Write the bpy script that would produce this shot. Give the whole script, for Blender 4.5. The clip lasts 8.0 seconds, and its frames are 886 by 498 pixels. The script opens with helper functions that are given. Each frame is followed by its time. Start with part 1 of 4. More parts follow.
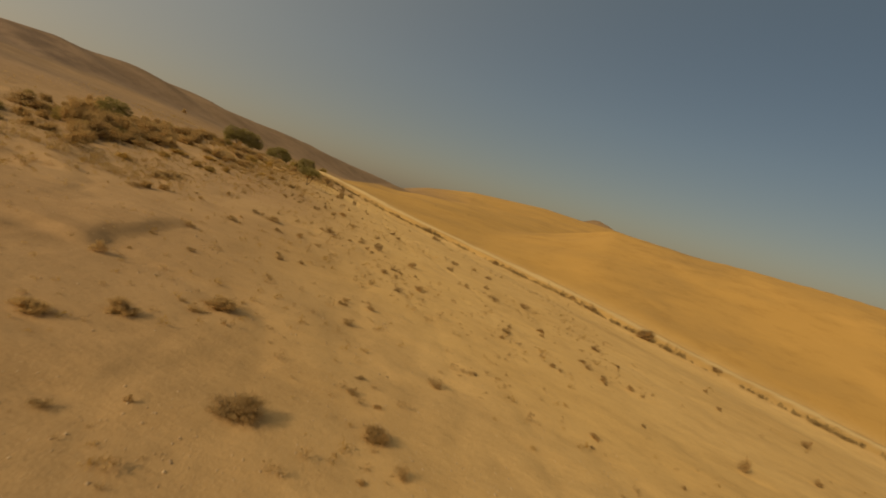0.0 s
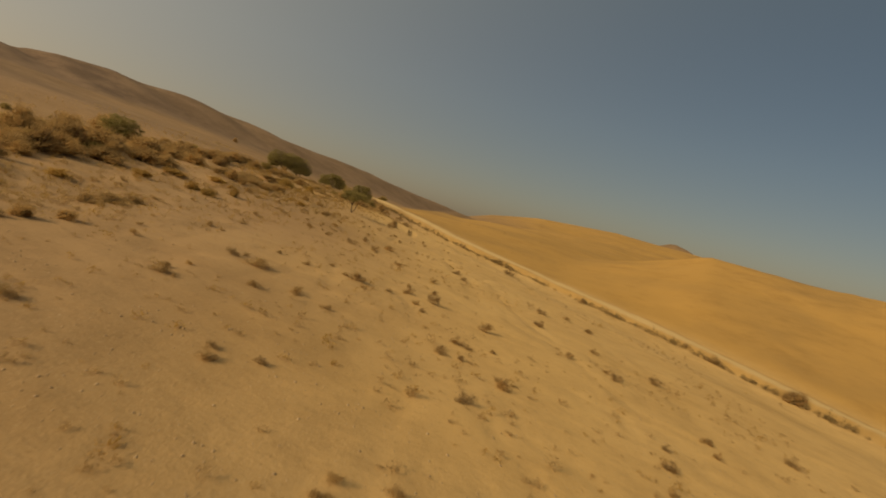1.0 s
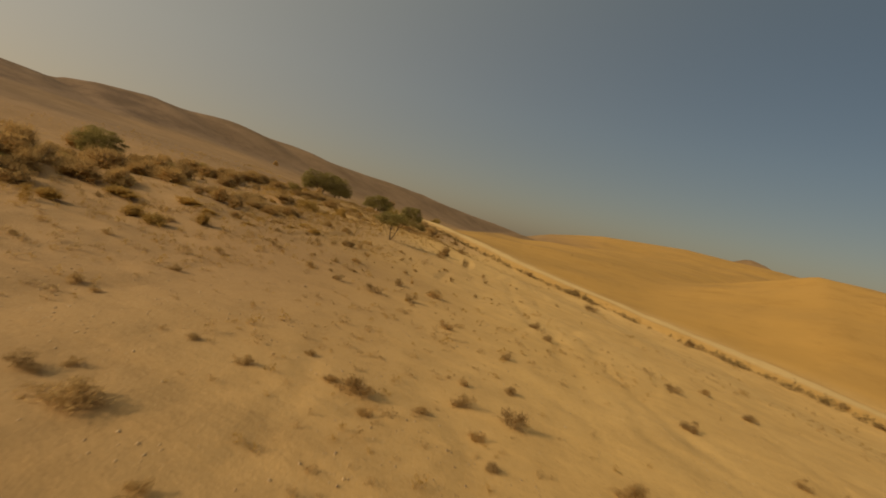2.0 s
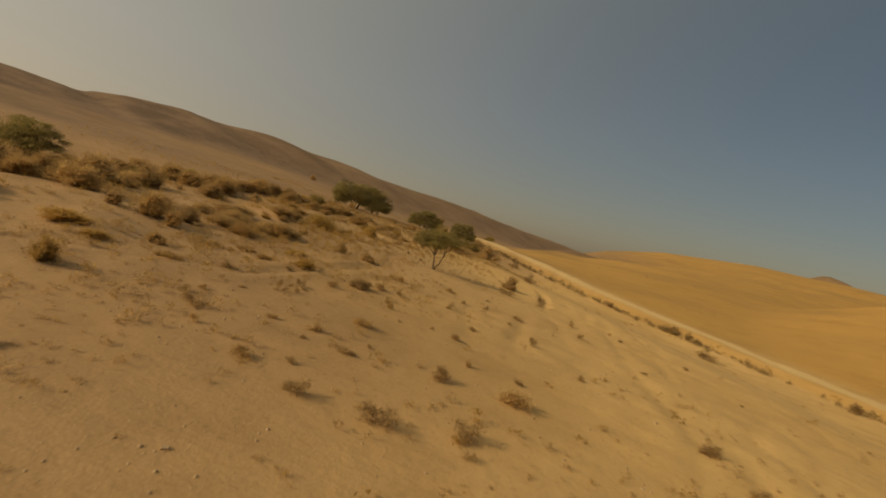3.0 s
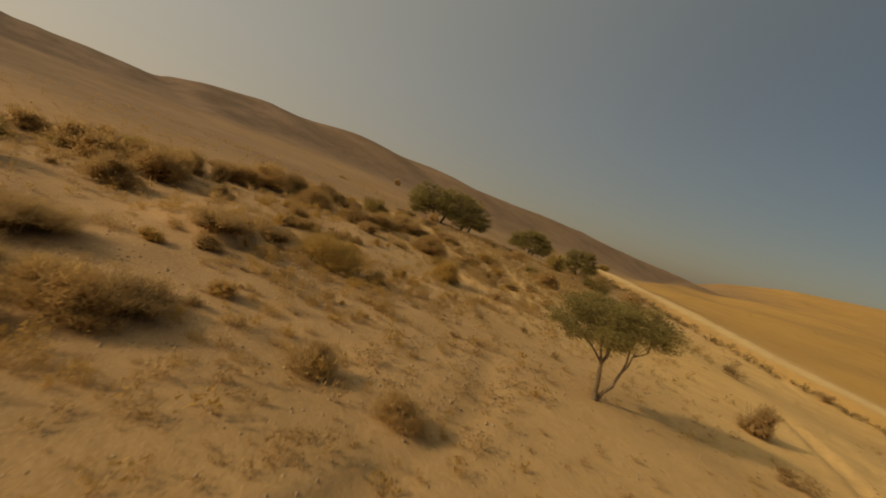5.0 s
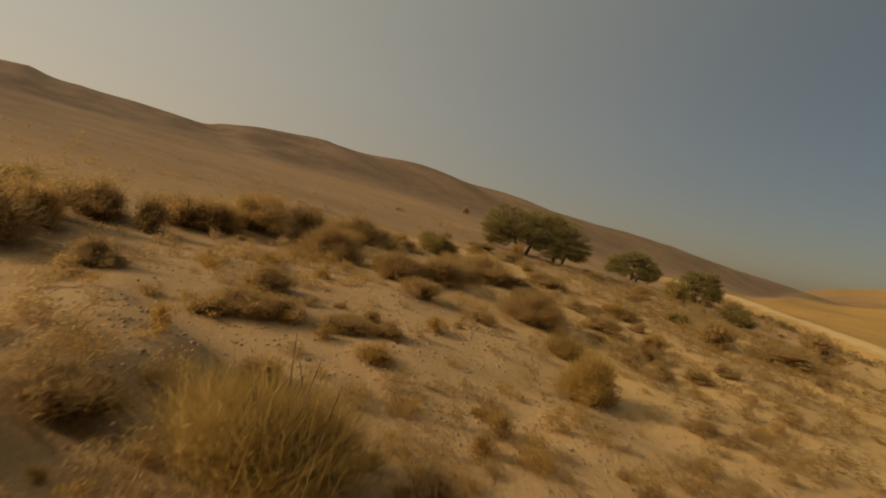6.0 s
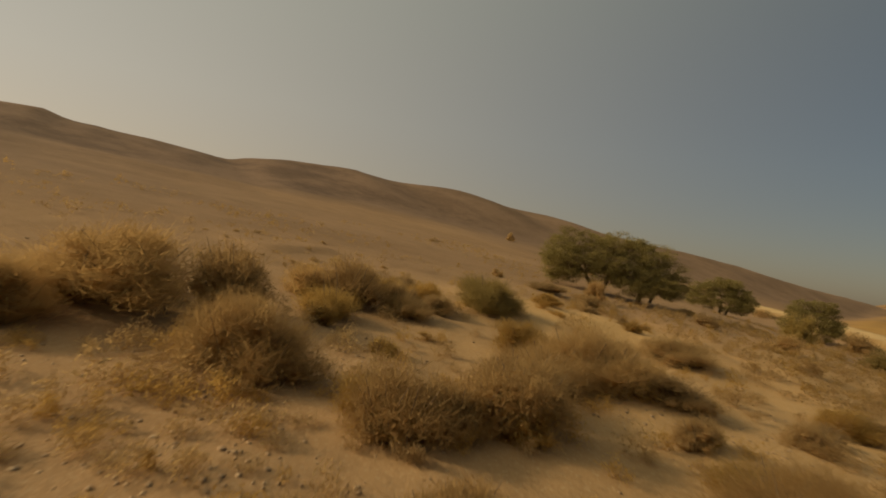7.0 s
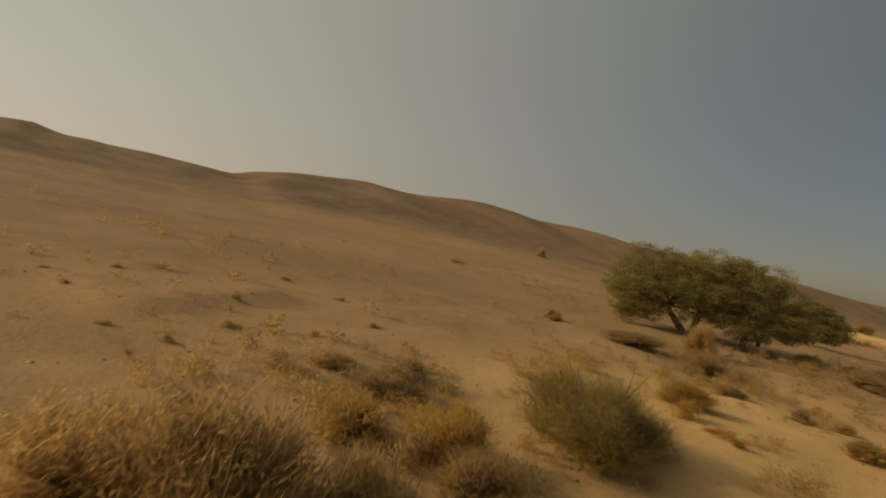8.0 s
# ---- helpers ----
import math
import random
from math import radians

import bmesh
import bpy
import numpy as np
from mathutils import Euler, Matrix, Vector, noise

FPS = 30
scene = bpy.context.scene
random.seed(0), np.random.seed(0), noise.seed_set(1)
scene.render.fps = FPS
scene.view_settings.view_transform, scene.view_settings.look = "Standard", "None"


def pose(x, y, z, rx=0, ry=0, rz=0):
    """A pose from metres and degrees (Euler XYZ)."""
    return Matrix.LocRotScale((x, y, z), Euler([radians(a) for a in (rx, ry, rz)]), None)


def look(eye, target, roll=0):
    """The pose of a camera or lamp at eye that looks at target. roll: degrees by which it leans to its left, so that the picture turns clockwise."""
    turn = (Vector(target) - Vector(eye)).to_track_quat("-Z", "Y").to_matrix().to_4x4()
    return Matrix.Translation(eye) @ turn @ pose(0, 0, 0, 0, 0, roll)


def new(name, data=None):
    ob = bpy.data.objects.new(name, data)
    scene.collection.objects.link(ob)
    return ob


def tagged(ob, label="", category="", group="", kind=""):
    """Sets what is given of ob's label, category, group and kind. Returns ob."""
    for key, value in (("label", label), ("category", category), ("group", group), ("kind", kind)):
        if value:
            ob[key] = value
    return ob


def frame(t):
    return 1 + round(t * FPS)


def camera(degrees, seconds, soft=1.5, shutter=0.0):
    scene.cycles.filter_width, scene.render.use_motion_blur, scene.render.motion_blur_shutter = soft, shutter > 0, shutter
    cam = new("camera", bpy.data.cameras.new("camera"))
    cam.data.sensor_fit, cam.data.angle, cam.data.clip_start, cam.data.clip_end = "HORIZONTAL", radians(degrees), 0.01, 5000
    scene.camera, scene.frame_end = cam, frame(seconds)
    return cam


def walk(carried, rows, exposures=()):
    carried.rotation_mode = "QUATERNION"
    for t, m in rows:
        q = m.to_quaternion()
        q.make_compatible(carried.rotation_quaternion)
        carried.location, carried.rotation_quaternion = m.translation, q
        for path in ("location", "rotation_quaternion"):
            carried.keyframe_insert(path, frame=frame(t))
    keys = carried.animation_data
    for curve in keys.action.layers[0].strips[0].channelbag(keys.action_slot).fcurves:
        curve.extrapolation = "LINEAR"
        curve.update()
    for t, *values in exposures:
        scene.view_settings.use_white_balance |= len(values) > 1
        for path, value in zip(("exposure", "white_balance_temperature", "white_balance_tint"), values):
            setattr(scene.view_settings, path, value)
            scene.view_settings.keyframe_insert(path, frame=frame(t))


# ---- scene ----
cam = camera(74.0, 8.0, soft=1.8, shutter=0.17)
PATH = [
    (0, (0.520, -1.599, 6.690), (0.645, 8.377, 6.012), 16.58),
    (0.5, (0.073, 7.298, 6.502), (-0.462, 17.265, 5.893), 15.57),
    (1, (-0.845, 15.470, 6.464), (-1.920, 25.398, 5.939), 15.04),
    (1.5, (-1.999, 23.189, 6.540), (-3.575, 33.054, 6.099), 14.11),
    (1.7, (-2.542, 26.192, 6.598), (-4.311, 36.026, 6.176), 13.73),
    (2.8, (-7.338, 44.649, 6.791), (-10.194, 54.226, 6.433), 12.57),
    (3, (-8.208, 46.957, 6.799), (-11.178, 56.500, 6.480), 12.59),
    (3.5, (-10.175, 52.498, 6.967), (-13.585, 61.895, 6.711), 13.34),
    (4, (-12.272, 57.734, 7.199), (-16.062, 66.980, 6.814), 14.59),
    (4.2, (-13.233, 59.774, 7.248), (-17.129, 68.974, 6.817), 15.31),
    (5.3, (-19.514, 71.882, 7.368), (-24.279, 80.663, 6.932), 15.02),
    (5.5, (-20.857, 74.057, 7.438), (-25.869, 82.701, 7.034), 13.85),
    (6, (-24.303, 79.068, 7.520), (-29.884, 87.361, 7.238), 10.93),
    (6.5, (-27.457, 83.392, 7.708), (-33.428, 91.413, 7.594), 9.38),
    (7, (-30.447, 87.340, 7.931), (-36.648, 95.186, 8.014), 8.31),
    (7.5, (-33.368, 90.883, 8.235), (-39.708, 98.616, 8.391), 8.32),
    (8, (-36.238, 94.095, 8.543), (-42.726, 101.699, 8.811), 7.44),
]
WHITE = [(0, 0.02, 8300, 8), (3, -0.04, 8200, 8), (5.5, -0.09, 8150, 8), (8, -0.11, 8050, 8)]
walk(cam, [(t, look(eye, target, roll)) for t, eye, target, roll in PATH], WHITE)
# low sun behind the flight path, over a dusty sky
SUN_FROM = Vector((-0.68, -0.733, 0.0)).normalized()
SUN_HEIGHT = radians(28)
world = bpy.data.worlds.new("dusty_sky")
scene.world = world
world.use_nodes = True
wn, wl = world.node_tree.nodes, world.node_tree.links
sky = wn.new("ShaderNodeTexSky")
sky.sky_type, sky.sun_disc = "NISHITA", False
sky.sun_elevation, sky.sun_rotation = SUN_HEIGHT, math.atan2(SUN_FROM.x, SUN_FROM.y)
sky.air_density, sky.dust_density, sky.ozone_density, sky.altitude = 1.0, 1.0, 1.0, 0
wn["Background"].inputs["Strength"].default_value = 0.074
# dust that scatters the light forwards: a wide warm glow on the sun's side, fading to clear sky opposite
to_sun = SUN_FROM * math.cos(SUN_HEIGHT) + Vector((0, 0, math.sin(SUN_HEIGHT)))
where = wn.new("ShaderNodeTexCoord")
angle = wn.new("ShaderNodeVectorMath")
angle.operation = "DOT_PRODUCT"
angle.inputs[1].default_value = to_sun
wl.new(where.outputs["Generated"], angle.inputs[0])
glow = wn.new("ShaderNodeMapRange")
glow.interpolation_type = "SMOOTHSTEP"
glow.inputs["From Min"].default_value, glow.inputs["From Max"].default_value = -0.8, 0.7
wl.new(angle.outputs["Value"], glow.inputs["Value"])
dust = wn.new("ShaderNodeMix")
dust.data_type = "RGBA"
dust.inputs["A"].default_value, dust.inputs["B"].default_value = (0.2, 0.25, 0.25, 1), (4.9, 4.6, 3.7, 1)
wl.new(glow.outputs["Result"], dust.inputs["Factor"])
veil = wn.new("ShaderNodeMix")
veil.data_type, veil.blend_type = "RGBA", "ADD"
veil.inputs["Factor"].default_value = 1.0
aureole = wn.new("ShaderNodeMapRange")
aureole.interpolation_type = "SMOOTHSTEP"
aureole.inputs["From Min"].default_value, aureole.inputs["From Max"].default_value = 0.6, 1.0
wl.new(angle.outputs["Value"], aureole.inputs["Value"])
bright = wn.new("ShaderNodeMix")
bright.data_type = "RGBA"
bright.inputs["B"].default_value = (27, 23.3, 17.2, 1)
wl.new(aureole.outputs["Result"], bright.inputs["Factor"])
wl.new(dust.outputs["Result"], bright.inputs["A"])
clear = wn.new("ShaderNodeMix")
clear.data_type, clear.blend_type = "RGBA", "MULTIPLY"
clear.inputs["Factor"].default_value, clear.inputs["B"].default_value = 1.0, (0.45, 0.497, 0.545, 1)
wl.new(sky.outputs["Color"], clear.inputs["A"])
wl.new(clear.outputs["Result"], veil.inputs["A"])
wl.new(bright.outputs["Result"], veil.inputs["B"])
# brown dust lies low over the plain and thins out upwards
upward = wn.new("ShaderNodeSeparateXYZ")
wl.new(where.outputs["Generated"], upward.inputs["Vector"])
layers = wn.new("ShaderNodeValToRGB")
for stop, (place, tone) in enumerate(((0.0, (1.06, 0.87, 0.83)), (0.07, (1.05, 0.90, 0.86)), (0.2, (1.02, 0.965, 0.95)), (0.42, (0.90, 0.95, 0.955)), (0.75, (0.72, 0.79, 0.82)))):
    step = layers.color_ramp.elements[stop] if stop < 2 else layers.color_ramp.elements.new(place)
    step.position, step.color = place, (*tone, 1)
wl.new(upward.outputs["Z"], layers.inputs["Fac"])
haze = wn.new("ShaderNodeMix")
haze.data_type, haze.blend_type = "RGBA", "MULTIPLY"
haze.inputs["Factor"].default_value = 1.0
wl.new(veil.outputs["Result"], haze.inputs["A"])
wl.new(layers.outputs["Color"], haze.inputs["B"])
wl.new(haze.outputs["Result"], wn["Background"].inputs["Color"])
sun = new("sun", bpy.data.lights.new("sun", "SUN"))
sun.data.energy, sun.data.angle, sun.data.color = 2.8, radians(1.5), (1.0, 0.83, 0.6)
sun.matrix_world = look(to_sun * 50, (0, 0, 0))

# ---- materials ----
class Nodes:
    """A material under construction."""
    def __init__(self, name, rough=0.9, specular=0.2):
        self.mat = bpy.data.materials.new(name)
        self.mat.use_nodes = True
        self.n, self.l = self.mat.node_tree.nodes, self.mat.node_tree.links
        self.shader = self.n["Principled BSDF"]
        self.shader.inputs["Roughness"].default_value = rough
        self.shader.inputs["Specular IOR Level"].default_value = specular
        self.geo = self.n.new("ShaderNodeNewGeometry")

    def noise(self, scale, detail=4.0, rough=0.55, stretch=(1, 1, 1), at=None):
        m = self.n.new("ShaderNodeMapping")
        m.inputs["Scale"].default_value = stretch
        self.l.new(at if at else self.geo.outputs["Position"], m.inputs["Vector"])
        t = self.n.new("ShaderNodeTexNoise")
        t.inputs["Scale"].default_value, t.inputs["Detail"].default_value, t.inputs["Roughness"].default_value = scale, detail, rough
        self.l.new(m.outputs["Vector"], t.inputs["Vector"])
        return t.outputs["Fac"]

    def ramp(self, fac, *stops):
        r = self.n.new("ShaderNodeValToRGB")
        while len(r.color_ramp.elements) < len(stops):
            r.color_ramp.elements.new(0.5)
        for e, (p, c) in zip(r.color_ramp.elements, stops):
            e.position, e.color = p, (*c, 1) if len(c) == 3 else c
        self.l.new(fac, r.inputs["Fac"])
        return r.outputs["Color"]

    def mix(self, fac, a, b, blend="MIX"):
        m = self.n.new("ShaderNodeMix")
        m.data_type, m.blend_type = "RGBA", blend
        for socket, v in ((m.inputs["Factor"], fac), (m.inputs["A"], a), (m.inputs["B"], b)):
            if isinstance(v, (int, float)):
                socket.default_value = v
            elif isinstance(v, tuple):
                socket.default_value = (*v, 1)
            else:
                self.l.new(v, socket)
        return m.outputs["Result"]

    def colour(self, c):
        self.l.new(c, self.shader.inputs["Base Color"])
        return self

    def bump(self, fac, distance, strength=1.0):
        b = self.n.new("ShaderNodeBump")
        b.inputs["Distance"].default_value, b.inputs["Strength"].default_value = distance, strength
        self.l.new(fac, b.inputs["Height"])
        old = self.shader.inputs["Normal"]
        if old.is_linked:
            self.l.new(old.links[0].from_socket, b.inputs["Normal"])
        self.l.new(b.outputs["Normal"], old)
        return self


def grey(v):
    return (v, v, v)


def ground_material():
    m = Nodes("desert_ground", 0.95, 0.1)
    attr = m.n.new("ShaderNodeAttribute")
    attr.attribute_name = "soil"
    parts = m.n.new("ShaderNodeSeparateColor")
    m.l.new(attr.outputs["Color"], parts.inputs["Color"])
    # gravelly brown fan, darkened partly for lens falloff, drifted yellow sand lower down
    broad = m.ramp(m.noise(0.07, 4), (0.3, grey(0)), (0.7, grey(1)))
    fan = m.mix(broad, (0.258, 0.156, 0.08), (0.325, 0.203, 0.106))
    drift = m.mix(broad, (0.46, 0.284, 0.112), (0.53, 0.338, 0.142))
    low = m.n.new("ShaderNodeAttribute")
    low.attribute_name = "drifted"
    sand = m.mix(low.outputs["Fac"], fan, drift)
    patch = m.ramp(m.noise(0.45, 5, 0.65), (0.45, grey(0)), (0.66, grey(0.8)))
    sand = m.mix(patch, sand, m.mix(1.0, sand, m.mix(m.noise(9, 3), (0.70, 0.69, 0.68), (0.98, 0.97, 0.96)), "MULTIPLY"))
    wash = m.ramp(m.noise(0.5, 4, 0.6, (0.35, 1.3, 1)), (0.52, grey(0)), (0.7, grey(0.55)))
    sand = m.mix(wash, sand, m.mix(1.0, sand, (1.16, 1.14, 1.1), "MULTIPLY"))
    grit = m.ramp(m.noise(6, 4, 0.75), (0.56, grey(0)), (0.68, grey(0.6)))
    sand = m.mix(grit, sand, m.mix(1.0, sand, (0.68, 0.66, 0.64), "MULTIPLY"))
    fine = m.ramp(m.noise(24, 3, 0.7), (0.53, grey(0)), (0.66, grey(0.7)))
    sand = m.mix(m.mix(parts.outputs["Blue"], (0, 0, 0), fine), sand, (0.50, 0.38, 0.235))
    # orange sand beyond the track, stony brown on the hill, paled by painted haze far off
    dune = m.mix(m.noise(0.02, 5, 0.6), (0.325, 0.184, 0.054), (0.385, 0.228, 0.077))
    dune = m.mix(m.ramp(m.noise(0.03, 6, 0.65), (0.45, grey(0)), (0.65, grey(0.8))), dune, (0.275, 0.165, 0.06))
    dune = m.mix(m.ramp(m.noise(0.13, 6, 0.7), (0.5, grey(0)), (0.68, grey(0.7))), dune, m.mix(1.0, dune, (0.80, 0.78, 0.77), "MULTIPLY"))
    dune = m.mix(m.ramp(m.noise(0.07, 5, 0.6), (0.52, grey(0)), (0.72, grey(0.6))), dune, m.mix(1.0, dune, (1.2, 1.18, 1.16), "MULTIPLY"))
    c = m.mix(parts.outputs["Red"], sand, dune)
    rock = m.mix(m.ramp(m.noise(0.09, 7, 0.7), (0.40, grey(0)), (0.60, grey(1))), (0.122, 0.081, 0.056), (0.196, 0.130, 0.088))
    rock = m.mix(m.ramp(m.noise(0.9, 5, 0.7), (0.5, grey(0)), (0.66, grey(0.55))), rock, m.mix(1.0, rock, (0.74, 0.73, 0.72), "MULTIPLY"))
    c = m.mix(parts.outputs["Green"], c, rock)
    trail = m.n.new("ShaderNodeAttribute")
    trail.attribute_name = "trail"
    c = m.mix(trail.outputs["Fac"], c, m.mix(m.noise(0.6, 4), (0.47, 0.325, 0.155), (0.55, 0.39, 0.195)))
    m.colour(c)
    m.bump(m.noise(1.6, 5, 0.6), 0.10, 0.4).bump(m.noise(14, 4, 0.7), 0.022, 0.5)
    return m.mat


def plant_material(name, dark, light, rough=0.8, sheer=0.25):
    m = Nodes(name, rough, 0.15)
    isl = m.geo.outputs["Random Per Island"]
    info = m.n.new("ShaderNodeObjectInfo")
    c = m.mix(m.ramp(isl, (0.0, grey(0.12)), (1.0, grey(0.88))), dark, light)
    hue = m.mix(info.outputs["Random"], (0.82, 0.80, 0.80), (1.12, 1.08, 1.0))
    m.colour(m.mix(1.0, c, hue, "MULTIPLY"))
    thin = m.n.new("ShaderNodeBsdfTranslucent")
    m.l.new(m.shader.inputs["Base Color"].links[0].from_socket, thin.inputs["Color"])
    add = m.n.new("ShaderNodeMixShader")
    add.inputs["Fac"].default_value = sheer
    m.l.new(m.shader.outputs["BSDF"], add.inputs[1])
    m.l.new(thin.outputs["BSDF"], add.inputs[2])
    m.l.new(add.outputs["Shader"], m.n["Material Output"].inputs["Surface"])
    return m.mat


def bark_material(name, dark, light):
    m = Nodes(name, 0.9, 0.15)
    f = m.noise(14, 5, 0.65, (1, 1, 0.25))
    return m.colour(m.ramp(f, (0.3, dark), (0.7, light))).bump(f, 0.02, 0.8).mat


def stone_material():
    m = Nodes("limestone", 0.85, 0.25)
    tone = m.ramp(m.geo.outputs["Random Per Island"], (0.0, (0.20, 0.133, 0.078)), (0.6, (0.30, 0.205, 0.122)), (1.0, (0.39, 0.285, 0.18)))
    info = m.n.new("ShaderNodeObjectInfo")
    tone = m.mix(info.outputs["Random"], tone, m.mix(0.35, tone, (0.42, 0.32, 0.21)))
    return m.colour(m.mix(m.noise(30, 4), tone, m.mix(0.5, tone, (0.3, 0.2, 0.12)))).bump(m.noise(40, 3), 0.01, 0.6).mat


GROUND = ground_material()
DRY_TWIG = plant_material("dry_twigs", (0.364, 0.240, 0.109), (0.509, 0.346, 0.158), sheer=0.7)
GREY_TWIG = plant_material("grey_brown_twigs", (0.391, 0.268, 0.131), (0.524, 0.370, 0.179), sheer=0.7)
BROOM_GREEN = plant_material("olive_broom_stems", (0.377, 0.252, 0.087), (0.529, 0.363, 0.133), sheer=0.7)
OLIVE = plant_material("olive_foliage", (0.274, 0.205, 0.077), (0.439, 0.332, 0.125), sheer=0.7)
STRAW = plant_material("straw_grass", (0.386, 0.243, 0.081), (0.522, 0.351, 0.123), sheer=0.7)
ACACIA_LEAF = plant_material("acacia_leaflets", (0.175, 0.151, 0.059), (0.336, 0.275, 0.110), sheer=0.55)
VERGE_SCRUB = plant_material("verge_scrub", (0.170, 0.122, 0.058), (0.320, 0.232, 0.110), sheer=0.5)
TAN_TUFT = plant_material("tan_tuft_stems", (0.310, 0.213, 0.103), (0.500, 0.355, 0.180), sheer=0.6)
WOOD = bark_material("grey_wood", (0.10, 0.07, 0.045), (0.24, 0.175, 0.115))
ACACIA_BARK = bark_material("acacia_bark", (0.07, 0.048, 0.03), (0.19, 0.13, 0.08))
STONE = stone_material()

# ---- the lie of the land ----
def lattice(ix, iy, seed):
    h = (ix.astype(np.int64) * 374761393 + iy.astype(np.int64) * 668265263 + seed * 1442695041) & 0x7FFFFFFF
    h = ((h ^ (h >> 13)) * 1274126177) & 0x7FFFFFFF
    return ((h ^ (h >> 16)) & 0xFFFF) / 65535.0


def vnoise(x, y, seed=0):
    """Smooth value noise, 0 to 1, one cell a metre."""
    ix, iy = np.floor(x), np.floor(y)
    fx, fy = x - ix, y - iy
    fx, fy = fx * fx * (3 - 2 * fx), fy * fy * (3 - 2 * fy)
    a, b = lattice(ix, iy, seed), lattice(ix + 1, iy, seed)
    c, d = lattice(ix, iy + 1, seed), lattice(ix + 1, iy + 1, seed)
    return (a * (1 - fx) + b * fx) * (1 - fy) + (c * (1 - fx) + d * fx) * fy


def fbm(x, y, octaves=4, seed=0):
    total, amp, s = 0.0, 0.5, 1.0
    for i in range(octaves):
        total = total + amp * (vnoise(x * s + 17.3 * i, y * s - 9.1 * i, seed + i) - 0.5)
        amp, s = amp * 0.5, s * 2.03
    return total


def smooth(t):
    t = np.clip(t, 0, 1)
    return t * t * (3 - 2 * t)


def slope_base(x, y):
    """The gravel fan, which falls away from the hill."""
    X, Y = np.tanh(x / 110), np.tanh((y - 80) / 130)
    return 1.424 - 15.445 * X + 0.351 * Y - 3.354 * X * X - 2.021 * X * Y - 3.815 * Y * Y - 3.168 * X ** 3 + 1.027 * X * X * Y


def hollow(x, y):
    """How much lower the ground lies along the bushy wash between the fan and the hill."""
    early = smooth((-x - 9) / 14) * (0.62 + 0.3 * smooth((-x - 24) / 12)) * smooth((y - 16) / 12) * (1 - smooth((y - 52) / 12))
    wash = 1.35 * smooth((-x - 28) / 13) * smooth((y - 48) / 16) * (1 - smooth((y - 74) / 15))
    return np.maximum(early, wash) * (1 - smooth((-x - 55) / 40))


TRACK = [(900, -560), (110, 34.2), (74, 60.5), (44, 82.5), (10, 111.8), (-14, 137.7), (-30, 158.7), (-40, 172.7), (-46, 181.5), (-46.5, 205), (-44, 290), (-42, 380), (-90, 800), (-200, 1500)]
TRACK_X = [-300, -46, -36, -25, -11, -2, 4, 14, 24, 42, 61, 110, 900]
TRACK_Z = [6.9, 6.9, 6.4, 5.1, 3.1, 1.9, 1.4, 0.3, -0.8, -3.6, -6.3, -11, -18]


def beside(line, x, y):
    """Distance from a line of points (plus: on its left hand as listed reversed, beyond the track) and the nearest place on it."""
    best = np.full(np.shape(x), 1e12)
    side, nx, ny = np.zeros_like(best), np.zeros_like(best), np.zeros_like(best)
    for (ax, ay), (bx, by) in zip(line, line[1:]):
        dx, dy = bx - ax, by - ay
        k = np.clip(((x - ax) * dx + (y - ay) * dy) / (dx * dx + dy * dy), 0, 1)
        px, py = ax + k * dx, ay + k * dy
        d = (x - px) ** 2 + (y - py) ** 2
        near = d < best
        best = np.where(near, d, best)
        side = np.where(near, np.sign(-(dx * (y - ay) - dy * (x - ax))), side)
        nx, ny = np.where(near, px, nx), np.where(near, py, ny)
    return np.sqrt(best) * side, nx, ny


HILL_FOOT, HILL_WAY = (-129.2, 146.7), (0.412, 0.911)
CREST_AT = [-300, -60, -35, -29, -25, -15, -9, -1, 2, 9, 21, 31, 45, 58, 70, 84, 105, 125, 145, 160, 175, 190, 220, 240, 400, 900]
CREST = [20, 22.5, 21.3, 21.6, 20.5, 20.2, 19.8, 19.1, 20.1, 21.2, 21.9, 21.2, 22.1, 20.6, 20.4, 18.8, 18.1, 17.9, 17.2, 15.8, 15.3, 14.6, 13.7, 12.5, 4, -5]
DUNE_AT = [-180, -90, -37, -30, -25, -23.5, -22, -17, -13, -9, -5, -2, 0.5, 2.5, 5, 10, 60]
DUNE_RISE = [0.3, 1.0, 1.3, 1.6, 1.9, 1.9, 2.1, 2.4, 2.5, 2.65, 2.4, 2.2, 1.75, 1.35, 0.55, 0.3, 0.2]
FORE_DUNE_AT = [-90, -60, -37.3, -33.9, -28.8, -23.6, -19.4, -16.1, -10.9, -5.8, -2.3, 4, 12]
FORE_DUNE = [8, 12, 14.1, 14.65, 15.1, 14.6, 15.2, 14.9, 8.9, 4.4, 1.1, -2, -4]
BELT_Y = [20, 47, 60, 72, 85, 113, 150]
BELT_WEST = [-33, -38, -41, -43, -46, -44, -42]
BELT_EAST = [-18, -19, -22, -23, -24.5, -22, -26]
RUTS = [
    ([(-20.2, 62.5), (-20.2, 65.8), (-20.35, 69.3), (-20.4, 73.2), (-21.0, 78.4), (-22.6, 83.0)], 0.22, 0.08),
    ([(-18.9, 66.5), (-18.9, 73.0), (-19.4, 78.0)], 0.22, 0.07),
    ([(-15.0, 98.0), (-14.0, 95.0), (-12.9, 88.5), (-12.6, 85.0)], 0.3, 0.12),
    ([(-12.7, 80.5), (-12.6, 77.0), (-12.1, 74.0), (-11.8, 69.5)], 0.3, 0.07),
    ([(-9.0, 94.0), (-8.4, 86.0), (-7.0, 76.0), (-4.0, 64.0)], 0.4, 0.04),
]
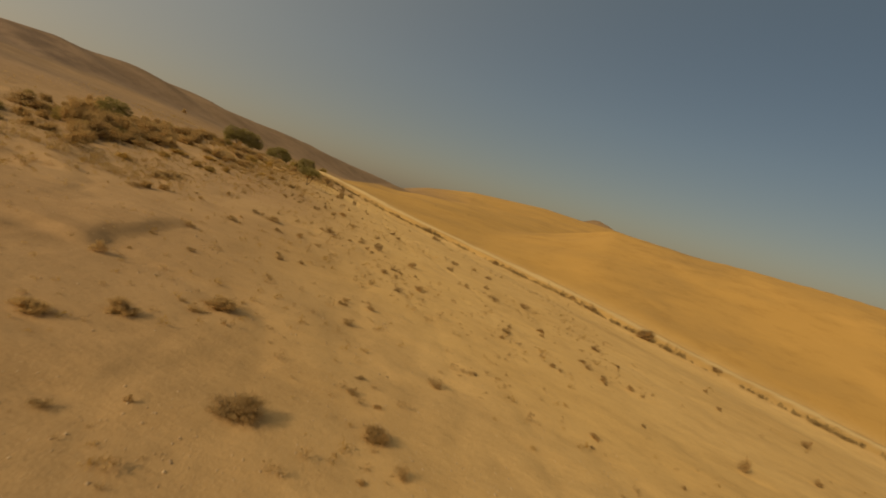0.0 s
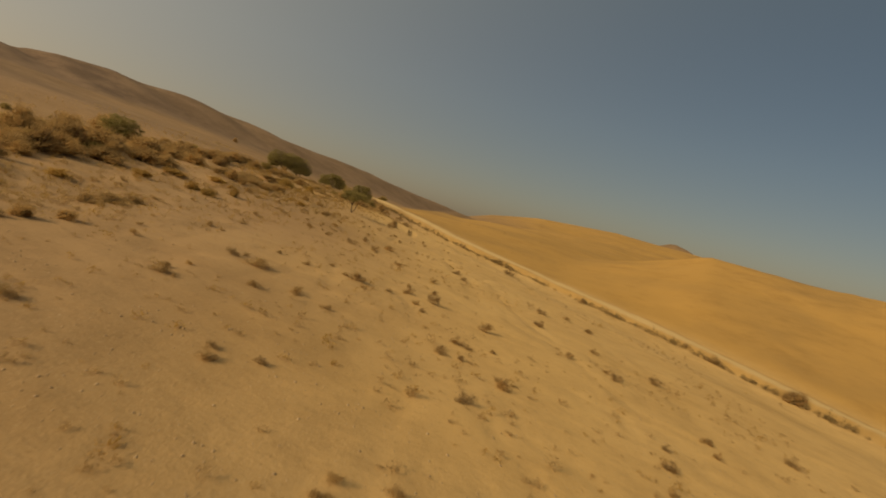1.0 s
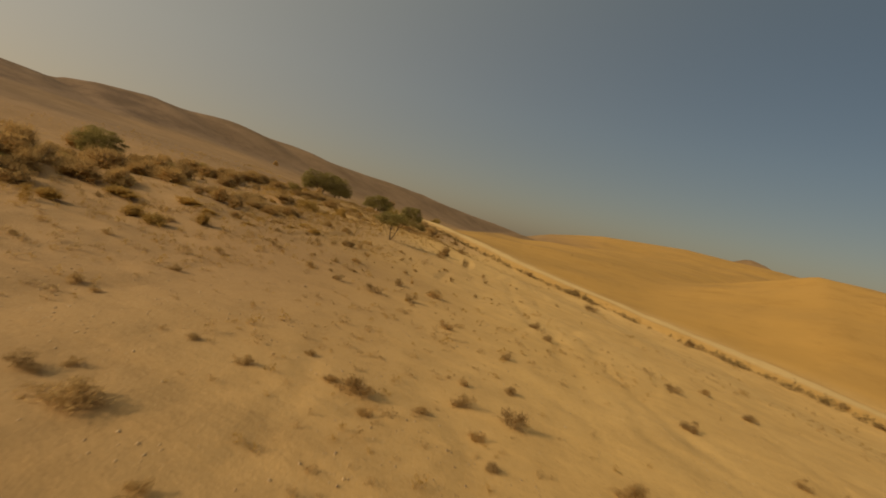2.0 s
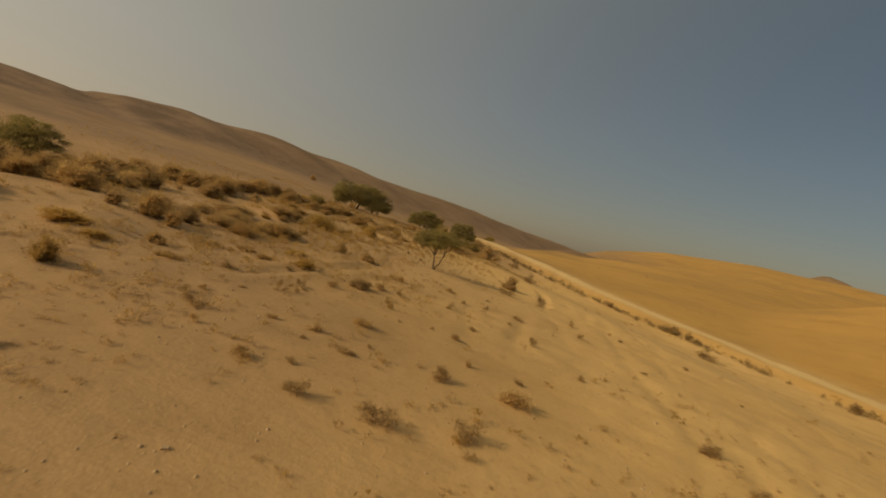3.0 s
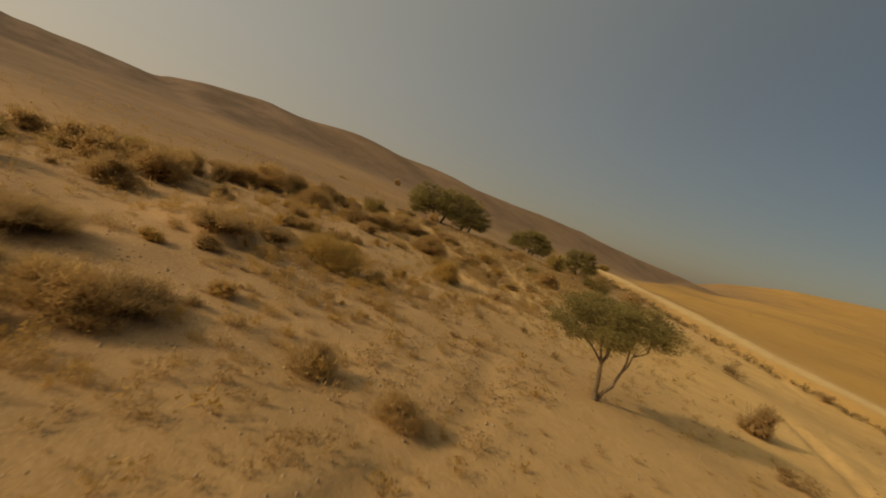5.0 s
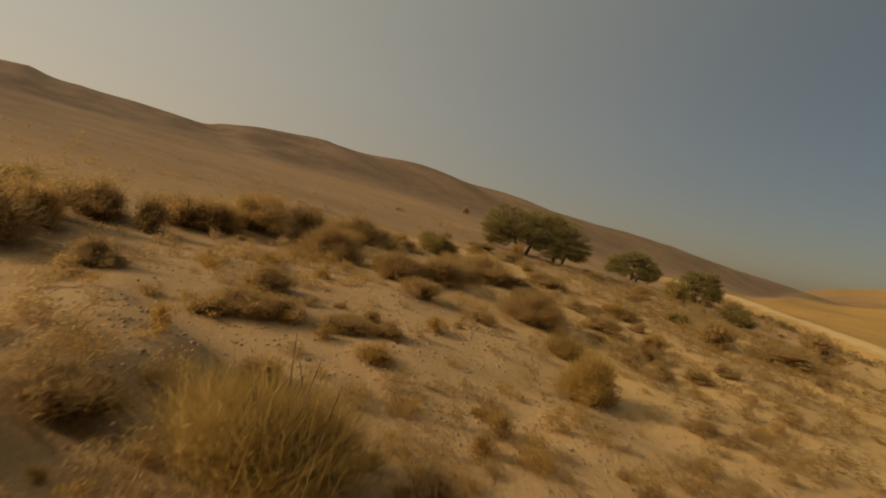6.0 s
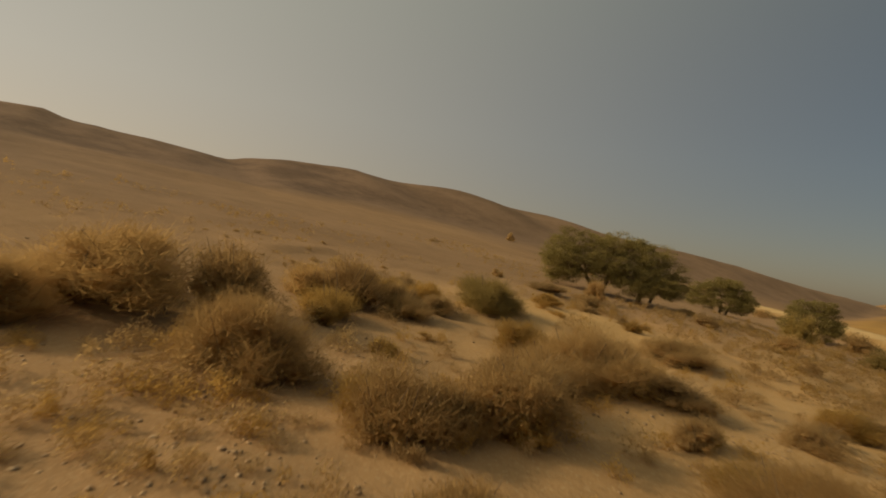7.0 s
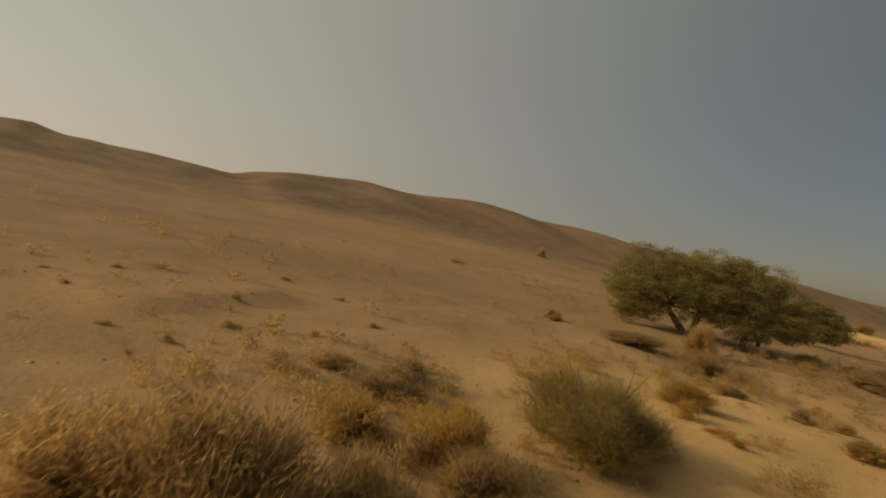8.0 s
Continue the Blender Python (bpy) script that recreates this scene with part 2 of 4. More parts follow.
BANKS = [
    ([(-28.6, 78.6), (-29.2, 80.0), (-29.5, 81.1), (-29.75, 81.8), (-30.25, 83.0), (-30.6, 84.2)], 0.42),
    ([(-11.2, 18.2), (-11.5, 20.2), (-11.75, 24.0), (-11.9, 28.2)], 0.26),
    ([(-20.5, 63.5), (-20.75, 66.0), (-20.3, 69.3), (-20.7, 72.6), (-20.85, 75.5)], 0.07),
    ([(-45.0, 97.0), (-45.4, 98.4), (-46.0, 100.0), (-46.6, 102.0)], 0.14),
]


def shape(x, y):
    """Height of the land, and where it is dune, hill, track and bushy."""
    x, y = np.asarray(x, float), np.asarray(y, float)
    w, px, py = beside(TRACK, x, y)
    z = slope_base(x, y) - hollow(x, y)
    # beyond the track: level at first, then up to the far dunes
    r, az = np.hypot(x, y), np.degrees(np.arctan2(-x, y))
    far = 6.7 + 700 * np.tan(np.radians(np.interp(az, DUNE_AT, DUNE_RISE)))
    crown = np.interp(px, TRACK_X, TRACK_Z)
    goes_on = 1 - smooth((y - 182) / 18)
    near_track = (1 - smooth((np.abs(w) - 5) / 22)) * goes_on
    z = z + (crown - 0.55 - z) * near_track
    open_land = np.interp(az, [-90, -45, -15, 10, 60], [-14, -8, -1, 5, 6])
    level = crown - 1.4 + (open_land - crown) * smooth((w - 8) / 110)
    up = np.clip((r - 130) / 570, 0, 1)
    roll = fbm(x / 130, y / 130, 3, 5) * 15 * smooth(up * 4) * (1 - smooth((up - 0.7) / 0.3))
    out = level + (far - level) * (0.55 * up + 0.45 * smooth(up)) + roll - 0.04 * np.clip(r - 700, 0, 1500)
    # a nearer dune on the open side, with its back to a hollow
    rf = np.hypot(x - 0.5, y + 1.6)
    top = np.interp(az, FORE_DUNE_AT, FORE_DUNE)
    rise = np.clip(w / (np.abs(w) + np.maximum(200 - rf, 0) + 0.01), 0, 1)
    fore = level + (top - level) * (0.55 * rise + 0.45 * smooth(rise)) + (6 * fbm(x / 38, y / 38, 3, 8) + 2.2 * fbm(x / 9, y / 9, 3, 9)) * rise * (1 - rise) + 1.5 * fbm(x / 17, y / 17, 4, 12) * smooth((rise - 0.6) / 0.3) - 0.07 * np.maximum(rf - 200, 0)
    out = 0.5 * (out + fore + np.sqrt((out - fore) ** 2 + 0.6))
    butte = 12 * np.exp(-(((x - 188) / 20) ** 2 + ((y - 742) / 40) ** 2))
    out = out + butte
    beyond = smooth((w - 3) / 9)
    z = z * (1 - beyond) + out * beyond
    # the hill with its gullied flank
    q = -(x - HILL_FOOT[0]) * HILL_WAY[1] + (y - HILL_FOOT[1]) * HILL_WAY[0]
    s = (x - HILL_FOOT[0]) * HILL_WAY[0] + (y - HILL_FOOT[1]) * HILL_WAY[1]
    crest = np.interp(s, CREST_AT, CREST)
    back = 0.12 * np.clip(s - 105, 0, 400)
    q = q - back
    climb = 0.34 * smooth((q + 66) / 56) + 0.66 * smooth((q + 36) / 34)
    # its far end runs out over the low sand
    open_end = smooth((w - 3) / (9 + 75 * smooth((y - 190) / 70)))
    gully = (1.4 * np.abs(vnoise(s / 15, q / 60, 31) - 0.5) + 0.7 * np.abs(vnoise(s / 6, q / 26, 37) - 0.5) + 0.25 * vnoise(s / 3, q / 5, 39)) * 1.7 * climb * (1 - smooth((q + 14) / 14))
    hill = climb * (1 - open_end)
    stony_tone = np.maximum(smooth((q + 60 + 22 * fbm(x / 22, y / 22, 4, 71)) / 26) * (1 - open_end), np.clip(butte / 2.5, 0, 1))
    # darker apron at the near end: lens falloff on the left put into the tone
    # rock thins along the far flank: distance haze put into the colour
    stony_tone = np.maximum(stony_tone * np.interp(s, [10, 60], [1, 0.74]), np.interp(s, [-25, -5, 20], [0.72, 0.45, 0.15]) * smooth((q + 110) / 34) * (1 - beyond))
    lift = np.where(w > 3, np.maximum(crest - z, 0), crest - z)
    z = z + lift * hill - gully * (1 - beyond) - 0.25 * np.clip(q, 0, 90) * (1 - beyond)
    # raised dirt track
    bank = (0.55 + 0.2 * (vnoise(x / 9, y / 9, 55) - 0.5)) * smooth((5.0 - np.abs(w)) / 3.2)
    z = z + bank * (1 - hill) * goes_on
    # hummocks where the bushes hold the sand, ripples, wash
    west, east = np.interp(y, BELT_Y, BELT_WEST), np.interp(y, BELT_Y, BELT_EAST)
    bushy = smooth((x - west) / 4) * (1 - smooth((x - east + 3) / 5)) * smooth((y - 8) / 14) * (1 - smooth((y - 150) / 25)) * (1 - beyond)
    near = 1 - smooth((r - 160) / 60)
    z = z + near * (1 - beyond) * (fbm(x / 5.5, y / 5.5, 3, 11) * (0.20 + 0.75 * bushy) + fbm(x / 1.3, y / 1.3, 3, 15) * (0.07 + 0.12 * bushy))
    # shallow braided rills
    bend = 1.6 * fbm(x / 7, y / 11, 2, 57)
    thread = 1 - np.abs(2 * vnoise((x + 0.18 * y + bend) / 2.1, y / 13, 58) - 1)
    strand = 1 - np.abs(2 * vnoise((x - 0.1 * y + bend) / 1.2, y / 8, 59) - 1)
    rills = (0.06 * smooth((thread - 0.8) / 0.2) + 0.05 * smooth((strand - 0.82) / 0.18)) * smooth((vnoise(x / 9, y / 14, 60) - 0.35) / 0.3)
    z = z - near * (1 - beyond) * (1 - 0.6 * bushy) * rills
    for line, wide, deep in RUTS:
        xs, ys = [p[0] for p in line], [p[1] for p in line]
        box = (x > min(xs) - 2) & (x < max(xs) + 2) & (y > min(ys) - 2) & (y < max(ys) + 2)
        if np.any(box):
            d, _, _ = beside(line, x, y)
            ends = smooth((y - min(ys)) / 2.5) * smooth((max(ys) - y) / 2.5) * (0.55 + 0.9 * vnoise(x / 1.1, y / 1.1, 51))
            z = np.where(box, z + ends * (0.45 * deep * np.exp(-((np.abs(d) - 1.9 * wide) / wide) ** 2) - deep * np.exp(-(d / wide) ** 2)), z)
    # sand heaped round the old acacia
    z = z + 0.05 * np.exp(-((x + 43.5) ** 2 + (y - 119.5) ** 2) / 26)
    # small cut banks that face down the fan
    for line, high in BANKS:
        xs, ys = [p[0] for p in line], [p[1] for p in line]
        box = (x > min(xs) - 6) & (x < max(xs) + 2) & (y > min(ys) - 1) & (y < max(ys) + 1)
        if np.any(box):
            d, _, _ = beside(line, x, y)
            d = d + 0.3 * (vnoise(x / 1.6, y / 1.6, 53) - 0.5)
            ends = smooth((y - min(ys)) / 0.9) * smooth((max(ys) - y) / 0.9) * (0.8 + 0.4 * vnoise(x / 1.5, y / 1.5, 52))
            z = np.where(box, z + high * ends * smooth((0.15 - d) / 0.3) * (1 - smooth((-d - 0.5) / 4)), z)
    # sand cover; its fade to the left also carries painted lens falloff
    sandy = smooth((x + np.clip(10 + 0.25 * y, 10, 34) + 9 * smooth((y - 84) / 14) * (1 - smooth((y - 120) / 20)) + 14 * fbm(x / 18, y / 18, 3, 41)) / 26)
    sandy = np.maximum(sandy, 0.9 * np.exp(-((x + 38.3) / 3.6) ** 2 - ((y - 105.5) / 5.5) ** 2))
    trail = np.clip(1.15 * smooth((2.5 + 0.9 * (vnoise(x / 6, y / 6, 64) - 0.5) - np.abs(w + 0.2)) / 1.9), 0, 0.9) * goes_on
    dusty = np.maximum(beyond, 0.65 * smooth((5.2 - np.abs(w)) / 1.2) * goes_on)
    return z, beyond, stony_tone, trail, bushy, sandy, dusty


def height(x, y):
    return float(shape(np.array([x]), np.array([y]))[0][0])


def steps(lo, hi, fine, reach, growth):
    a, out = list(np.arange(lo, hi, fine)), []
    d, v = fine, a[-1]
    while v < reach:
        d *= growth
        v += d
        a.append(v)
    d, v = fine, lo
    while v > -reach:
        d *= growth
        v -= d
        out.append(v)
    return np.array(out[::-1] + a)


def build_ground():
    xs, ys = steps(-54, 4, 0.31, 3200, 1.04), steps(10, 110, 0.33, 3200, 1.04)
    X, Y = np.meshgrid(xs, ys)
    Z, beyond, hill, trail, bushy, sandy, dusty = shape(X.ravel(), Y.ravel())
    nx, ny = len(xs), len(ys)
    me = bpy.data.meshes.new("ground")
    me.vertices.add(nx * ny)
    me.vertices.foreach_set("co", np.stack([X.ravel(), Y.ravel(), Z], -1).astype(np.float32).ravel())
    i = (np.arange(ny - 1)[:, None] * nx + np.arange(nx - 1)[None, :]).ravel()
    quads = np.stack([i, i + 1, i + nx + 1, i + nx], -1).astype(np.int32)
    me.loops.add(quads.size)
    me.loops.foreach_set("vertex_index", quads.ravel())
    me.polygons.add(len(quads))
    me.polygons.foreach_set("loop_start", np.arange(0, quads.size, 4, dtype=np.int32))
    me.polygons.foreach_set("use_smooth", np.ones(len(quads), bool))
    me.update(calc_edges=True)
    soil = me.attributes.new("soil", "FLOAT_COLOR", "POINT")
    stony_tone = np.clip(0.35 + 0.9 * fbm(X.ravel() / 9, Y.ravel() / 9, 3, 21) + 0.3 * bushy, 0, 1)
    soil.data.foreach_set("color", np.stack([dusty, hill, stony_tone, np.ones_like(Z)], -1).astype(np.float32).ravel())
    me.attributes.new("drifted", "FLOAT", "POINT").data.foreach_set("value", sandy.astype(np.float32))
    me.attributes.new("trail", "FLOAT", "POINT").data.foreach_set("value", trail.astype(np.float32))
    me.materials.append(GROUND)
    return tagged(new("ground", me), "sandy desert slope with gravel, low hill and far dunes", "ground", kind="structure")


ground = build_ground()

# ---- mesh helpers ----
class Soup:
    """Vertices and faces, gathered quickly."""
    def __init__(self):
        self.v, self.f = [], []

    def blade(self, a, b, c, width, rng):
        """A thin bent strip from a over b to the point c."""
        d = (c - a).normalized()
        side = d.cross(Vector((rng.uniform(-1, 1), rng.uniform(-1, 1), rng.uniform(-1, 1))))
        side = side.normalized() * width if side.length > 1e-6 else Vector((width, 0, 0))
        n = len(self.v)
        self.v += [a - side, a + side, b - side * 0.8, b + side * 0.8, c]
        self.f += [(n, n + 1, n + 3, n + 2), (n + 2, n + 3, n + 4)]

    def leaf(self, p, length, width, rng):
        d = Vector((rng.gauss(0, 1), rng.gauss(0, 1), rng.gauss(0, 0.6))).normalized()
        side = d.cross(Vector((rng.gauss(0, 1), rng.gauss(0, 1), rng.gauss(0, 1)))).normalized()
        n = len(self.v)
        self.v += [p - d * length, p + d * length * 0.7 + side * width * 1.25, p + d * length * 0.7 - side * width * 1.25]
        self.f += [(n, n + 1, n + 2)]

    def tube(self, points, radii, sides=6):
        rings = []
        for k, p in enumerate(points):
            d = (points[min(k + 1, len(points) - 1)] - points[max(k - 1, 0)]).normalized()
            e = d.cross(Vector((0.31, 0.87, 0.38))).normalized()
            g = d.cross(e)
            rings.append(len(self.v))
            self.v += [p + (e * math.cos(2 * math.pi * i / sides) + g * math.sin(2 * math.pi * i / sides)) * radii[k] for i in range(sides)]
        for a, b in zip(rings, rings[1:]):
            self.f += [(a + i, a + (i + 1) % sides, b + (i + 1) % sides, b + i) for i in range(sides)]

    def mesh(self, name, material, flat=True):
        me = bpy.data.meshes.new(name)
        me.from_pydata([tuple(p) for p in self.v], [], self.f)
        me.materials.append(material)
        if not flat:
            me.polygons.foreach_set("use_smooth", [True] * len(me.polygons))
        return me


def child(name, me, parent, label=""):
    ob = new(name, me)
    ob.parent = parent
    return tagged(ob, label)


# ---- bushes: one metre wide and high, scaled to their size when placed ----
def unit(v):
    return v / np.maximum(np.linalg.norm(v, axis=1, keepdims=True), 1e-9)


def hairs(rng, root, tip, width):
    """Thin pointed twigs, one triangle each."""
    side = unit(np.cross(tip - root, rng.normal(size=root.shape))) * width[:, None]
    return np.stack([root - side, root + side, tip], 1).reshape(-1, 3)


def flakes(rng, at, length, width):
    """Small leaves turned every way, one triangle each."""
    d = unit(rng.normal(size=at.shape) * (1, 1, 0.7))
    side = unit(np.cross(d, rng.normal(size=at.shape)))
    return np.stack([at - d * length[:, None], at + d * length[:, None] * 0.6 + side * width[:, None], at + d * length[:, None] * 0.6 - side * width[:, None]], 1).reshape(-1, 3)


def thicket(form, seed, twigs, leaves, thick=1.0):
    """Loose triangles of a rounded bush: puffs of fine twigs round a dense heart."""
    rng = np.random.default_rng(seed)
    puffs = {"brown": 26, "olive": 24, "broom": 18, "cushion": 9}[form]
    upright = {"brown": 0.7, "olive": 0.6, "broom": 1.1, "cushion": 0.5}[form]
    a, e = rng.uniform(0, 2 * np.pi, puffs), np.arcsin(rng.uniform(0.02, 1, puffs))
    out = rng.uniform(*((0.25, 0.56) if form == "cushion" else (0.42, 0.69)), puffs) * (0.85 if form == "broom" else 1)
    core = np.stack([np.cos(a) * np.cos(e) * 0.5 * out, np.sin(a) * np.cos(e) * 0.5 * out, 0.08 + np.sin(e) * 0.92 * out * (0.7 if form == "broom" else 0.9)], 1)
    radius = rng.uniform(0.14, 0.25, puffs) * (1.25 if form == "broom" else 1)
    pick = rng.integers(0, puffs, twigs)
    normal = unit(core[pick] * (1, 1, 0.8) + (0, 0, 0.02))
    d = unit(rng.normal(size=(twigs, 3)) * (0.85 if form != "broom" else 0.7) + normal * 1.0 + np.array((0, 0, upright)))
    root = core[pick] + rng.normal(size=(twigs, 3)) * radius[pick, None] * 0.33
    reach = radius[pick] * rng.uniform(0.25, 0.95, twigs) * (1.15 if form == "broom" else 1)
    if form == "broom":
        root = root * (0.85, 0.85, 0.85)
    root[:, 2] = np.maximum(root[:, 2], 0.0)
    tip = root + d * reach[:, None]
    tip[:, 2] = np.maximum(tip[:, 2], 0.01)
    tri = [hairs(rng, root, tip, rng.uniform(0.0016, 0.0034, twigs) * thick * (0.75 if form == "broom" else 1))]
    pick = rng.integers(0, puffs, leaves)
    at = core[pick] + unit(rng.normal(size=(leaves, 3))) * (radius[pick] * rng.uniform(0.1, 1.0, leaves) ** 0.6)[:, None]
    at[:, 2] = np.maximum(at[:, 2], 0.0)
    tri.append(flakes(rng, at, rng.uniform(0.009, 0.019, leaves) * thick, rng.uniform(0.004, 0.008, leaves) * thick * (0.6 if thick < 1 else 1)))
    # dense heart that keeps the light out
    n, bulk = (twigs + leaves) // (6 if form != "cushion" and (thick > 1.5 or thick < 1) else 12), 0.8 if form == "cushion" else thick ** (0.6 if thick > 1 else 1.4)
    pick = rng.integers(0, puffs, n)
    at = core[pick] * rng.uniform(0.2, 0.95, (n, 1)) + rng.normal(size=(n, 3)) * 0.05
    at[:, 2] = np.maximum(at[:, 2], 0.02)
    tri.append(flakes(rng, at, rng.uniform(0.03, 0.06, n) * bulk, rng.uniform(0.014, 0.03, n) * bulk))
    # solid cores added inside the puffs, hidden by twigs, to block light and deepen shade
    ball = np.array([(1, 0, 0), (-1, 0, 0), (0, 1, 0), (0, -1, 0), (0, 0, 1), (0, 0, -1)], float)
    sides = np.array([(0, 2, 4), (2, 1, 4), (1, 3, 4), (3, 0, 4), (2, 0, 5), (1, 2, 5), (3, 1, 5), (0, 3, 5)])
    if form != "cushion":
        solid = core[:, None] * 0.82 + unit(ball + rng.normal(size=(6, 3)) * 0.2)[None] * (radius * rng.uniform(0.4, 0.6, puffs))[:, None, None]
        solid[..., 2] = np.maximum(solid[..., 2], -0.03)
        tri.append(solid[:, sides].reshape(-1, 3))
    return np.concatenate(tri)


def triangle_mesh(name, verts, faces, material):
    me = bpy.data.meshes.new(name)
    me.vertices.add(len(verts))
    me.vertices.foreach_set("co", np.asarray(verts, np.float32).ravel())
    me.loops.add(faces.size)
    me.loops.foreach_set("vertex_index", faces.astype(np.int32).ravel())
    me.polygons.add(len(faces))
    me.polygons.foreach_set("loop_start", np.arange(0, faces.size, 3, dtype=np.int32))
    me.update(calc_edges=True)
    me.materials.append(material)
    return me


def loose(name, verts, material):
    return triangle_mesh(name, verts, np.arange(len(verts)).reshape(-1, 3), material)


def stems(kind, seed):
    rng = random.Random(seed)
    wood = Soup()
    for k in range(16):
        foot = Vector((rng.gauss(0, 0.07), rng.gauss(0, 0.07), -0.04))
        a = rng.uniform(0, 2 * math.pi)
        out = rng.uniform(0.08, 0.34) * (0.7 if kind == "broom" else 1)
        top = Vector((math.cos(a) * out, math.sin(a) * out, rng.uniform(0.35, 0.7)))
        mid = (foot + top) * 0.5 + Vector((rng.gauss(0, 0.03), rng.gauss(0, 0.03), -0.05))
        wood.tube([foot, mid, top], [0.008, 0.005, 0.002], 4)
    return wood


LOOKS = {
    "brown": (DRY_TWIG, "desert_bush", "dry brown rounded desert bush with dense twigs on sand", "bushes on the fan"),
    "grey": (GREY_TWIG, "desert_bush", "grey-brown low desert bush with bare twigs on gravel", "bushes on the fan"),
    "olive": (OLIVE, "desert_bush", "olive-green dense desert bush on sandy ground", "bushes on the fan"),
    "straw": (STRAW, "desert_bush", "straw-yellow dry bush with fine twigs on sand", "bushes on the fan"),
    "broom": (BROOM_GREEN, "broom_bush", "yellow-green broom bush of thin upright stems on sand", "bushes on the fan"),
}
MOULDS = {}
for n, kind in enumerate(LOOKS):
    form = kind if kind in ("olive", "broom") else "brown"
    for v in range(8):
        rich = (4400, 3700, 1.22) if v < 3 else (1400, 1050, 1.7) if v < 6 else (13000, 6000, 0.54)
        MOULDS[kind, v] = stems(form, 10 * n + v).mesh("stem_base", WOOD, False), loose("foliage", thicket(form, 10 * n + v, *rich), LOOKS[kind][0])
turn = random.Random(5)


def bush(kind, x, y, wide, high):
    material, name, label, group = LOOKS[kind]
    ob = tagged(new(name), label, "bush", group)
    mould = turn.randrange(3)
    aside = abs(float(beside([(-22, 74), (-43, 106)], np.array([x]), np.array([y]))[0][0]))
    if wide < 1.0 or aside > 8.5:
        mould += 3
    elif wide > 1.7 and aside < 6:
        mould = 6 + mould % 2
    for part_name, me in zip(("stem_base", "foliage"), MOULDS[kind, mould]):
        child(part_name, me, ob)
    ob.matrix_world = pose(x, y, height(x, y) - 0.02, 0, 0, turn.uniform(0, 360)) @ Matrix.Diagonal((wide * 1.1, wide * turn.uniform(0.95, 1.2), high * 1.04, 1))
    return ob


# ---- low tufts ----
TUFTS = {(kind, v): loose("tuft", thicket("cushion", 60 + v + 7 * n, 340, 380, 2.7), mat) for n, (kind, mat) in enumerate((("dry", TAN_TUFT), ("grey", GREY_TWIG), ("straw", STRAW))) for v in range(4)}
TUFT_LABELS = {"dry": "tan dry dwarf shrub, low cushion on sand", "grey": "grey-brown dwarf shrub on gravelly sand", "straw": "straw-yellow dry grass tuft on sand"}


def tuft(kind, x, y, wide, high):
    ob = tagged(new("dwarf_shrub" if kind != "straw" else "grass_tuft", TUFTS[kind, turn.randrange(4)]), TUFT_LABELS[kind], "shrub" if kind != "straw" else "grass", "low tufts on the sand")
    ob.matrix_world = pose(x, y, height(x, y) - 0.01, 0, 0, turn.uniform(0, 360)) @ Matrix.Diagonal((wide, wide, high * 1.1, 1))
    return ob


# ---- acacias ----
def bent(a, b, rng, sag=0.12, n=5):
    """A crooked line from a to b that first climbs."""
    out = []
    for k in range(n + 1):
        t = k / n
        p = a.lerp(b, t) + Vector((0, 0, math.sin(math.pi * t) * sag))
        if 0 < k < n:
            p += Vector((rng.gauss(0, 0.035), rng.gauss(0, 0.035), rng.gauss(0, 0.02))) * (b - a).length
        out.append(p)
    return out


def tapered(n, thick, thin):
    return [thick + (thin - thick) * k / (n - 1) for k in range(n)]


